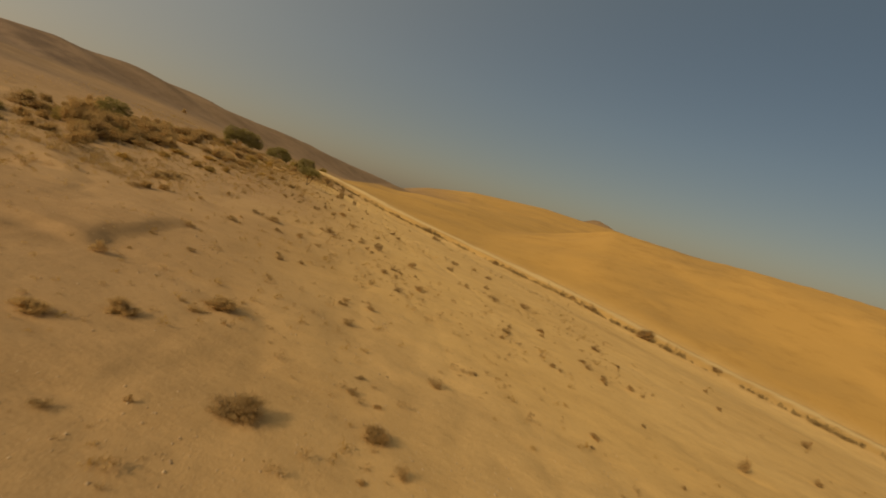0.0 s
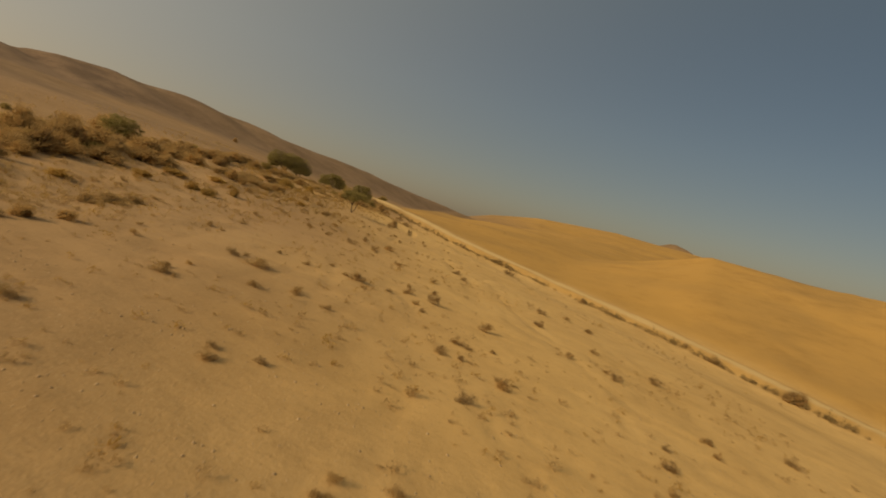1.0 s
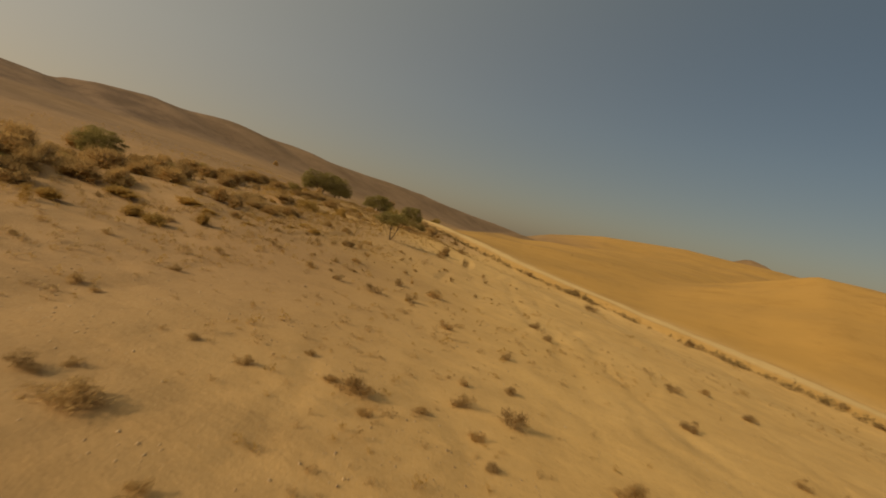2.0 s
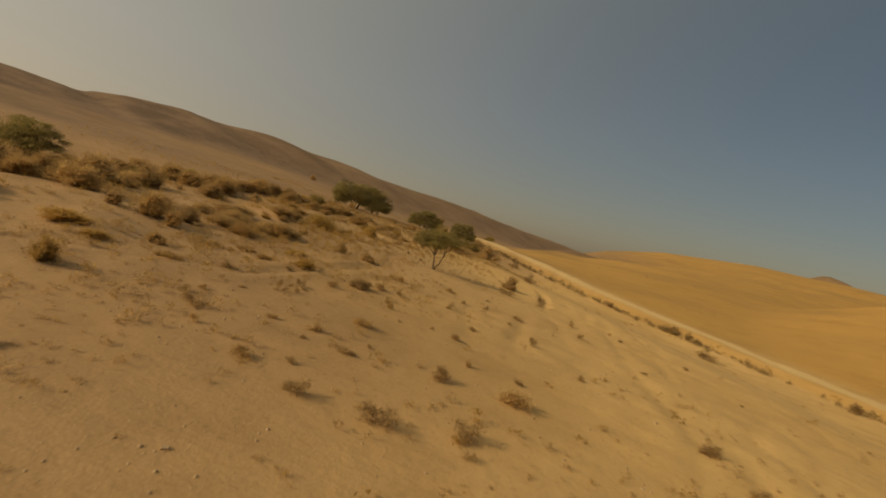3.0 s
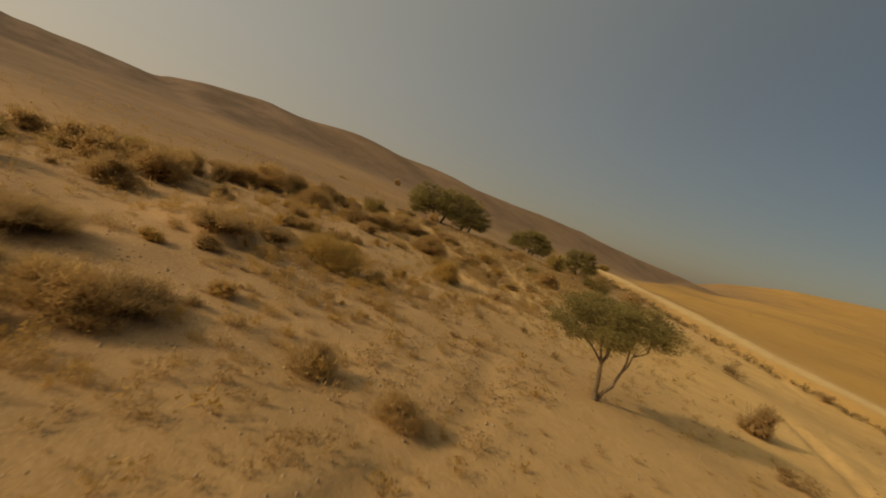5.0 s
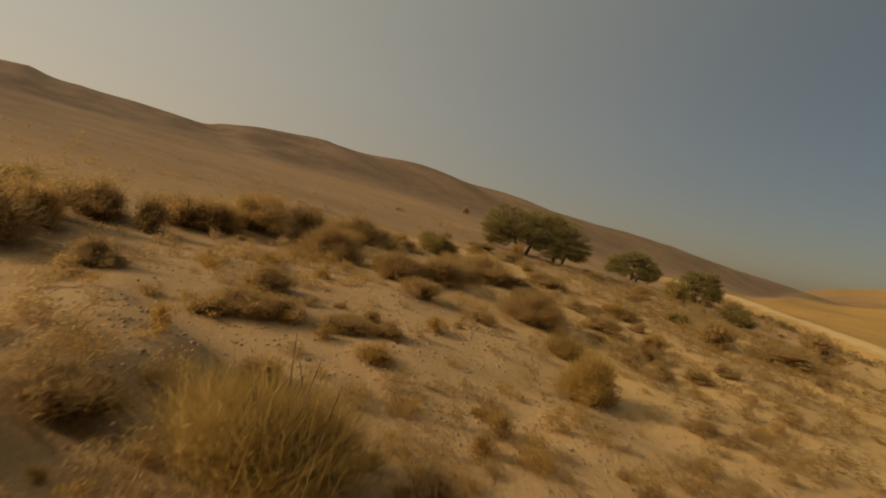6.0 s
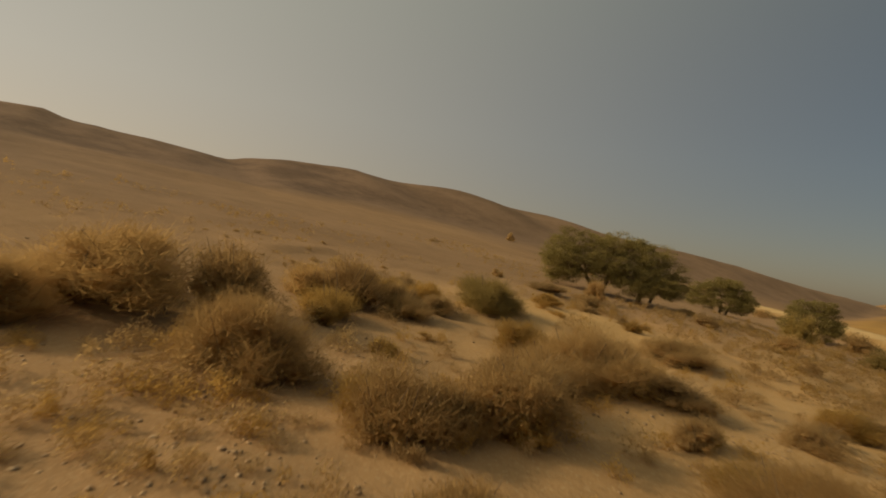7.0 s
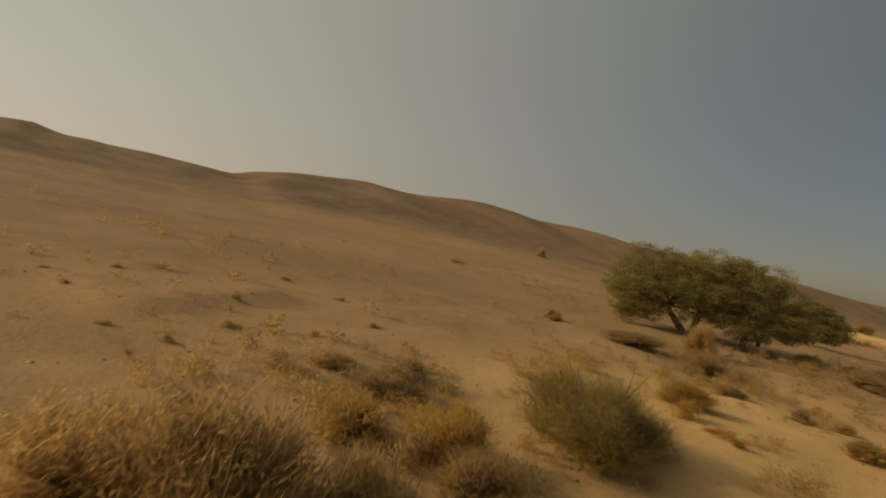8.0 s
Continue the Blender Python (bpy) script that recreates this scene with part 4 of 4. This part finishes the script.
tuft("dry", -3.8, 63.8, 1.02, 0.60)
tuft("dry", -3.8, 83.6, 0.55, 0.35)
tuft("dry", -30.0, 82.6, 0.51, 0.51)
tuft("dry", -30.4, 110.3, 1.41, 0.74)
tuft("dry", -33.9, 91.6, 0.63, 0.39)
tuft("dry", -4.1, 47.4, 1.24, 1.04)
tuft("dry", -4.2, 44.1, 0.62, 0.36)
tuft("dry", -44.6, 99.1, 0.51, 0.25)
tuft("dry", -44.8, 97.3, 0.34, 0.14)
tuft("dry", -46.1, 100.0, 0.33, 0.23)
tuft("dry", -46.9, 97.4, 0.34, 0.17)
tuft("dry", -47.1, 103.3, 0.42, 0.22)
tuft("dry", -48.3, 97.5, 0.32, 0.14)
tuft("dry", -5.1, 55.0, 0.87, 0.51)
tuft("dry", -5.5, 47.4, 0.99, 0.62)
tuft("dry", -5.7, 9.0, 0.72, 0.29)
tuft("dry", -5.9, 49.2, 0.67, 0.39)
tuft("dry", -48.8, 99.8, 0.50, 0.26)
tuft("dry", -6.2, 29.8, 0.63, 0.36)
tuft("dry", -6.3, 16.8, 0.79, 0.43)
tuft("dry", -6.4, 75.8, 0.63, 0.15)
tuft("dry", -6.8, 17.1, 0.42, 0.24)
tuft("dry", -60.5, 124.0, 1.55, 0.57)
tuft("dry", -7.1, 37.7, 0.72, 0.39)
tuft("dry", -7.2, 28.8, 0.77, 0.49)
tuft("dry", -7.4, 29.5, 0.57, 0.31)
tuft("dry", -7.6, 84.2, 0.52, 0.33)
tuft("dry", -8.6, 38.4, 0.66, 0.38)
tuft("dry", -8.9, 68.8, 0.45, 0.38)
tuft("dry", -9.3, 124.7, 2.61, 1.37)
tuft("dry", -9.4, 23.1, 0.75, 0.34)
tuft("dry", -9.5, 36.3, 0.93, 0.50)
tuft("dry", -9.7, 78.7, 0.65, 0.51)
tuft("dry", 1.3, 12.0, 0.64, 0.52)
tuft("dry", 10.1, 53.5, 1.53, 0.87)
tuft("dry", 12.4, 36.5, 0.78, 0.61)
tuft("dry", 13.2, 27.6, 0.45, 0.28)
tuft("dry", 15.6, 46.5, 1.37, 0.78)
tuft("dry", 16.0, 35.5, 0.57, 0.40)
tuft("dry", 16.5, 42.9, 0.68, 0.43)
tuft("dry", 19.1, 28.1, 1.07, 1.45)
tuft("dry", 2.0, 19.9, 1.10, 0.47)
tuft("dry", 24.4, 94.2, 1.96, 1.02)
tuft("dry", 26.8, 90.4, 3.31, 1.68)
tuft("dry", 26.2, 45.2, 0.96, 0.60)
tuft("dry", 26.6, 32.9, 1.08, 0.63)
tuft("dry", 3.1, 64.1, 1.33, 0.76)
tuft("dry", 3.7, 23.5, 0.46, 0.24)
tuft("dry", 4.1, 49.5, 1.15, 0.67)
tuft("dry", 42.6, 78.9, 2.47, 1.29)
tuft("dry", 5.9, 33.9, 0.54, 0.38)
tuft("dry", 6.3, 55.0, 0.95, 0.58)
tuft("dry", 6.7, 48.6, 1.02, 0.80)
tuft("dry", 7.0, 38.8, 0.62, 0.43)
tuft("dry", 8.5, 20.6, 0.34, 0.26)
tuft("dry", 9.4, 31.7, 0.51, 0.36)
tuft("grey", -0.3, 42.0, 0.58, 0.31)
tuft("grey", -0.9, 45.9, 1.30, 0.74)
tuft("grey", -1.4, 40.8, 0.65, 0.37)
tuft("grey", -1.5, 38.7, 0.64, 0.36)
tuft("grey", -10.2, 62.5, 1.52, 0.88)
tuft("grey", -10.6, 18.4, 1.12, 0.66)
tuft("grey", -11.1, 33.5, 0.37, 0.20)
tuft("grey", -12.0, 34.3, 0.71, 0.42)
tuft("grey", -11.9, 35.6, 0.51, 0.28)
tuft("grey", -12.0, 44.1, 0.59, 0.33)
tuft("grey", -12.0, 64.2, 0.41, 0.49)
tuft("grey", -12.2, 61.8, 1.09, 0.63)
tuft("grey", -12.7, 74.1, 0.40, 0.28)
tuft("grey", -12.8, 76.8, 0.96, 0.45)
tuft("grey", -13.3, 66.9, 0.74, 0.31)
tuft("grey", -14.3, 61.8, 0.31, 0.22)
tuft("grey", -15.3, 37.2, 0.74, 0.40)
tuft("grey", -16.3, 44.9, 0.92, 0.50)
tuft("grey", -15.3, 75.1, 0.46, 0.32)
tuft("grey", -15.6, 57.8, 0.87, 0.48)
tuft("grey", -15.4, 63.6, 1.06, 0.52)
tuft("grey", -16.1, 67.4, 0.42, 0.61)
tuft("grey", -17.4, 32.8, 1.41, 0.67)
tuft("grey", -16.5, 68.1, 0.51, 0.39)
tuft("grey", -16.7, 60.4, 0.29, 0.12)
tuft("grey", -16.7, 76.8, 0.78, 0.45)
tuft("grey", -17.5, 58.6, 0.41, 0.35)
tuft("grey", -18.2, 54.2, 0.91, 0.52)
tuft("grey", -18.2, 64.2, 0.38, 0.39)
tuft("grey", -18.4, 66.9, 0.70, 0.41)
tuft("grey", -18.4, 73.9, 0.69, 0.64)
tuft("grey", -18.5, 63.5, 0.34, 0.66)
tuft("grey", -19.2, 60.8, 0.44, 0.24)
tuft("grey", -21.0, 46.9, 0.62, 0.33)
tuft("grey", -19.1, 74.6, 0.65, 0.42)
tuft("grey", -1.8, 118.0, 2.47, 1.29)
tuft("grey", -2.9, 25.5, 0.83, 0.43)
tuft("grey", -21.6, 66.9, 0.75, 0.42)
tuft("grey", -22.9, 56.7, 1.07, 0.58)
tuft("grey", -21.6, 69.6, 0.88, 0.46)
tuft("grey", -22.5, 66.1, 0.58, 0.41)
tuft("grey", -22.5, 66.7, 0.66, 0.37)
tuft("grey", -24.3, 136.1, 2.82, 1.18)
tuft("grey", -24.3, 85.8, 0.48, 0.32)
tuft("grey", -25.1, 82.9, 0.50, 0.26)
tuft("grey", -25.3, 81.7, 0.36, 0.19)
tuft("grey", -25.4, 79.9, 0.30, 0.20)
tuft("grey", -25.5, 94.2, 0.63, 0.41)
tuft("grey", -25.7, 86.5, 0.60, 0.49)
tuft("grey", -26.2, 84.5, 0.76, 0.56)
tuft("grey", -26.1, 86.8, 0.51, 0.26)
tuft("grey", -26.2, 77.4, 0.34, 0.21)
tuft("grey", -26.9, 79.4, 0.47, 0.29)
tuft("grey", -27.3, 93.9, 0.71, 0.52)
tuft("grey", -27.4, 90.2, 0.76, 0.42)
tuft("grey", -28.6, 98.3, 0.77, 0.54)
tuft("grey", -29.8, 78.5, 0.75, 0.26)
tuft("grey", -30.5, 102.4, 1.03, 0.51)
tuft("grey", -30.6, 87.3, 0.69, 0.42)
tuft("grey", -33.2, 84.3, 0.69, 0.36)
tuft("grey", -32.3, 86.8, 0.38, 0.28)
tuft("grey", -32.6, 108.7, 1.65, 0.74)
tuft("grey", -34.4, 83.5, 0.86, 0.55)
tuft("grey", -34.1, 88.1, 0.39, 0.16)
tuft("grey", -35.1, 86.6, 0.63, 0.48)
tuft("grey", -39.9, 98.3, 0.72, 0.87)
tuft("grey", -4.4, 50.5, 0.86, 0.47)
tuft("grey", -4.7, 10.3, 0.37, 0.28)
tuft("grey", -4.8, 45.6, 0.80, 0.46)
tuft("grey", -4.7, 66.3, 1.36, 0.73)
tuft("grey", -43.3, 164.8, 3.02, 1.98)
tuft("grey", -43.4, 97.1, 0.21, 0.25)
tuft("grey", -44.0, 97.8, 0.35, 0.21)
tuft("grey", -44.0, 100.2, 0.45, 0.23)
tuft("grey", -44.7, 102.2, 0.59, 0.21)
tuft("grey", -48.6, 98.8, 0.41, 0.20)
tuft("grey", -49.0, 103.0, 0.53, 0.19)
tuft("grey", -6.3, 45.6, 0.67, 0.36)
tuft("grey", -7.3, 44.1, 0.72, 0.41)
tuft("grey", -7.9, 44.8, 1.64, 0.74)
tuft("grey", -8.0, 56.1, 1.12, 0.64)
tuft("grey", -8.0, 70.7, 0.41, 0.26)
tuft("grey", -8.3, 86.1, 0.45, 0.36)
tuft("grey", -8.4, 37.9, 1.00, 0.50)
tuft("grey", -8.6, 45.0, 0.67, 0.39)
tuft("grey", -9.8, 46.3, 0.61, 0.33)
tuft("grey", 0.2, 15.5, 0.53, 0.22)
tuft("grey", 0.2, 37.8, 0.96, 0.52)
tuft("grey", 0.3, 37.1, 0.98, 0.74)
tuft("grey", 0.4, 11.0, 0.39, 0.22)
tuft("grey", 10.0, 43.0, 1.11, 0.60)
tuft("grey", 11.5, 102.2, 2.15, 1.47)
tuft("grey", 12.3, 38.0, 0.95, 0.51)
tuft("grey", 12.4, 20.6, 0.35, 0.34)
tuft("grey", 12.9, 33.9, 0.55, 0.46)
tuft("grey", 12.9, 34.8, 1.12, 0.63)
tuft("grey", 15.2, 36.0, 1.00, 0.57)
tuft("grey", 2.5, 56.5, 1.34, 0.78)
tuft("grey", 28.7, 52.9, 0.84, 0.59)
tuft("grey", 35.0, 46.7, 1.50, 1.31)
tuft("grey", 5.7, 68.0, 1.18, 0.69)
tuft("grey", 6.3, 49.6, 0.83, 0.48)
tuft("grey", 6.5, 36.5, 1.09, 0.62)
tuft("grey", 7.2, 64.8, 1.33, 0.76)
tuft("grey", 9.0, 21.9, 0.85, 0.36)
tuft("grey", 9.0, 32.0, 0.77, 0.47)
tuft("grey", 9.8, 41.0, 0.65, 0.55)
tuft("straw", -25.0, 50.8, 1.17, 0.95)
tuft("straw", -26.6, 81.8, 0.49, 0.41)
tuft("straw", -27.5, 85.4, 0.62, 0.49)
tuft("straw", -27.7, 86.2, 0.78, 0.59)
tuft("straw", -27.9, 83.9, 0.46, 0.34)
tuft("straw", -28.1, 86.5, 0.62, 0.41)
tuft("straw", -28.2, 95.3, 0.63, 0.50)
tuft("straw", -28.8, 81.1, 0.30, 0.27)
tuft("straw", -29.0, 80.1, 0.38, 0.45)
tuft("straw", -30.6, 88.6, 0.55, 0.46)
tuft("straw", -30.8, 85.9, 0.70, 0.38)
tuft("straw", -30.9, 83.1, 0.67, 0.58)
tuft("straw", -31.3, 87.6, 0.57, 0.32)
tuft("straw", -34.2, 88.9, 0.55, 0.35)
tuft("straw", -34.7, 89.6, 0.32, 0.23)
tuft("straw", -35.3, 88.3, 0.69, 0.52)
tuft("straw", -37.6, 96.2, 0.66, 0.28)
tuft("straw", -38.2, 103.1, 0.47, 0.25)
tuft("straw", -39.0, 103.4, 0.75, 0.52)
tuft("straw", -40.6, 99.2, 0.74, 0.56)
tuft("straw", -40.7, 98.5, 0.56, 0.41)
tuft("straw", -41.7, 99.0, 1.02, 0.38)
tuft("grey", -32.3, 86.9, 0.54, 0.30)
tuft("grey", -32.1, 87.5, 0.56, 0.25)
tuft("straw", -34.8, 86.4, 0.58, 0.54)
tuft("straw", -34.1, 88.9, 0.68, 0.38)
tuft("straw", -31.3, 87.6, 0.64, 0.35)
tuft("straw", -31.5, 87.1, 0.62, 0.28)
tuft("grey", -31.4, 85.8, 0.74, 0.44)
tuft("grey", -31.1, 86.2, 0.64, 0.39)
tuft("straw", -32.0, 85.3, 0.31, 0.29)
tuft("straw", -31.8, 85.8, 0.42, 0.29)
tuft("straw", -31.5, 85.7, 0.44, 0.32)
tuft("straw", -30.5, 88.5, 0.58, 0.48)
tuft("grey", -31.1, 99.3, 0.63, 0.40)
tuft("grey", -30.7, 89.6, 0.49, 0.25)
tuft("straw", -38.5, 103.3, 0.65, 0.28)

# ---- small growth and stones, too many to count ----
def spread(seed, count, density, box):
    """Seeded places in a box (x0, x1, y0, y1), thinned by density(x, y, land)."""
    rng = np.random.default_rng(seed)
    x, y = rng.uniform(box[0], box[1], count), rng.uniform(box[2], box[3], count)
    land = shape(x, y)
    keep = rng.uniform(0, 1, count) < density(x, y, land)
    return x[keep], y[keep], land[0][keep], land[4][keep], rng


def strew(name, label, category, material, moulds, x, y, z, size, rng, squash=(0.8, 1.2)):
    """One mesh of many turned and scaled copies of a few small forms."""
    verts, faces, base = [], [], 0
    for k, (v, f) in enumerate(moulds):
        mine = np.arange(len(x)) % len(moulds) == k
        n = int(mine.sum())
        a = rng.uniform(0, 2 * np.pi, n)
        c, s = np.cos(a)[:, None], np.sin(a)[:, None]
        sz = size[mine][:, None]
        tall = rng.uniform(*squash, n)[:, None]
        px = (v[None, :, 0] * c - v[None, :, 1] * s) * sz + x[mine][:, None]
        py = (v[None, :, 0] * s + v[None, :, 1] * c) * sz + y[mine][:, None]
        pz = v[None, :, 2] * sz * tall + z[mine][:, None]
        verts.append(np.stack([px, py, pz], -1).reshape(-1, 3))
        faces.append((f[None] + (np.arange(n) * len(v))[:, None, None] + base).reshape(-1, 3))
        base += n * len(v)
    me = triangle_mesh(name, np.concatenate(verts), np.concatenate(faces), material)
    return tagged(new(name, me), label, category, kind="stuff")


def cushion(seed, twigs, leaves, thick):
    v = thicket("cushion", seed, twigs, leaves, thick) * (1, 1, 0.62)
    return v, np.arange(len(v)).reshape(-1, 3)


def pebble(seed):
    """A lumpy, flattened stone with broken corners."""
    rng = np.random.default_rng(seed)
    v = np.array([(i, j, k) for i in (-1, 1) for j in (-1, 1) for k in (-1, 1)], float) * rng.uniform(0.45, 0.85, (8, 3)) * (1.25, 1, 0.6)
    f = [(0, 1, 3), (0, 3, 2), (4, 6, 7), (4, 7, 5), (0, 4, 5), (0, 5, 1), (2, 3, 7), (2, 7, 6), (0, 2, 6), (0, 6, 4), (1, 5, 7), (1, 7, 3)]
    return v, np.array(f)


# more bushes along the belt under the hill
belt = random.Random(23)
for k in range(150):
    if k < 120:
        y = belt.uniform(24, 66) if k < 84 else belt.uniform(60, 90)
        if k < 84:
            x = -35.5 + 11 * belt.betavariate(1.6, 2.0) - (3 if y > 52 else 0)
        else:
            x = -46 + 9 * belt.random()
        wide = belt.uniform(0.9, 2.1)
    else:
        y = belt.uniform(76, 150)
        west, east = float(np.interp(y, BELT_Y, BELT_WEST)), float(np.interp(y, BELT_Y, BELT_EAST))
        x, wide = west + (east - west) * belt.uniform(0.15, 0.95), belt.uniform(0.5, 1.0)
    bush(belt.choice(("brown", "brown", "grey", "olive") if k < 120 else ("grey", "brown", "straw")), x, y, wide, wide * belt.uniform(0.5, 0.75))

FIELD = (-66, 34, 2, 150)


def growth(x, y, land):
    clump = smooth((vnoise(x / 4.5, y / 4.5, 61) - 0.35) / 0.35)
    w, _, _ = beside(TRACK, x, y)
    verge = np.exp(-((w + 4.4) / 0.9) ** 2)
    plain = smooth((y - 60) / 30) * (1 - land[5])
    thick = smooth((y - 62) / 14)
    open_sand = smooth((x + 27) / 6) * (1 - smooth((y - 74) / 10)) * smooth((vnoise(x / 5.5, y / 5.5, 67) - 0.25) / 0.5) * (1 - smooth((x - 14) / 8))
    scrub = smooth((y - 74) / 8) * (1 - smooth((y - 118) / 14)) * smooth((x + 41) / 4) * (1 - smooth((x + 24.5 - 0.12 * (y - 80)) / 6))
    carpet = smooth((x + 30) / 5) * (1 - smooth((x + 19.5) / 6)) * smooth((y - 26) / 9) * (1 - smooth((y - 84) / 8))
    return np.clip(0.015 + 0.24 * open_sand + land[4] * (0.12 + 0.88 * clump) * (0.45 + 0.55 * thick) + 0.8 * verge * (0.3 + 0.7 * clump) + (0.16 + 0.3 * smooth((-x - 44) / 6)) * plain * clump + 0.8 * scrub * (0.2 + 0.8 * clump) + 0.85 * carpet * (0.25 + 0.75 * clump), 0, 1) * (1 - land[1]) * (1 - land[2]) * (np.abs(w) > 2.4) * (1 - 0.93 * np.exp(-((x + 38.3) / 3.2) ** 2 - ((y - 105.5) / 5) ** 2))


for n, (name, label, category, material, count) in enumerate((
    ("dwarf_shrub_cover", "scattered dry tan dwarf shrubs on sand", "shrub", TAN_TUFT, 24000),
    ("dwarf_shrub_cover", "scattered grey-brown dwarf shrubs on gravel", "shrub", GREY_TWIG, 24000),
    ("dry_grass_cover", "scattered straw-yellow dry grass on sand", "grass", STRAW, 24000),
)):
    x, y, z, lush, rng = spread(100 + n, count, growth, FIELD)
    size = np.clip(rng.lognormal(-1.0, 0.45, len(x)) * (0.9 + 0.65 * lush), 0.16, 0.85)
    near = np.abs(beside([(-22, 77), (-43, 106)], x, y)[0]) < 7
    for where, forms in (((lush > 0.4) & near, (130, 145, 2.6)), ((lush > 0.4) & ~near, (44, 46, 4.4)), (lush <= 0.4, (30, 26, 5.7))):
        strew(name, label, category, material, [cushion(200 + 10 * n + k, *forms) for k in range(6)], x[where], y[where], z[where], size[where], rng, (0.7, 1.5))


def track_foot(x, y, land):
    w, _, _ = beside(TRACK, x, y)
    return np.exp(-((w + 5.4) / 0.55) ** 2) * (0.3 + 0.7 * smooth((vnoise(x / 4, y / 4, 63) - 0.25) / 0.3))


x, y, z, lush, rng = spread(130, 100000, track_foot, (-46, 105, 36, 178))
strew("dwarf_shrub_cover", "row of low olive-brown shrubs at the foot of the track bank", "shrub", VERGE_SCRUB, [cushion(260 + k, 40, 40, 5.5) for k in range(5)], x, y, z + 0.06, np.clip(rng.lognormal(-0.05, 0.35, len(x)), 0.4, 1.8), rng, (1.0, 1.6))


def stones_here(x, y, land):
    patchy = smooth((fbm(x / 9, y / 9, 3, 21) * 0.9 + 0.1) / 0.4) * smooth((vnoise(x / 1.7, y / 1.7, 77) - 0.25) / 0.5)
    early = smooth((vnoise(x / 2.3, y / 2.3, 81) - 0.55) / 0.25) * (1 - smooth((y - 50) / 10)) * smooth((x + 24) / 6)
    wash = smooth((vnoise(x / 3.1, y / 3.1, 79) - 0.45) / 0.3) * smooth((y - 68) / 8) * smooth((x + 42) / 6)
    return np.clip(0.05 + 0.4 * patchy + 0.6 * wash + 0.5 * early, 0, 1) * (1 - 0.6 * land[5]) * (1 - land[1])


x, y, z, lush, rng = spread(140, 110000, stones_here, (-48, 10, 6, 108))
strew("gravel", "scattered pale limestone gravel on the sand", "gravel", STONE, [pebble(k) for k in range(6)], x, y, z, np.clip(rng.lognormal(-4.0, 0.45, len(x)), 0.006, 0.036), rng)

x, y, z, lush, rng = spread(141, 26000, stones_here, (-38, -17, 73, 98))
strew("gravel", "dense pale gravel in the shallow wash", "gravel", STONE, [pebble(10 + k) for k in range(6)], x, y, z, np.clip(rng.lognormal(-4.2, 0.45, len(x)), 0.006, 0.03), rng)

# single larger stones
STONES = []
for k in range(5):
    v, f = pebble(30 + k)
    me = bpy.data.meshes.new("stone")
    me.from_pydata(v.tolist(), [], f.tolist())
    me.materials.append(STONE)
    STONES.append(me)
x, y, z, lush, rng = spread(150, 240, stones_here, (-44, 0, 10, 100))
for k in range(len(x)):
    ob = tagged(new("stone", STONES[k % 5]), "pale weathered limestone cobble lying on sand", "stone", "cobbles on the fan")
    r = float(rng.uniform(0.035, 0.07))
    ob.matrix_world = pose(float(x[k]), float(y[k]), float(z[k]) + 0.2 * r, 0, 0, float(rng.uniform(0, 360))) @ Matrix.Diagonal((r, r, r, 1))
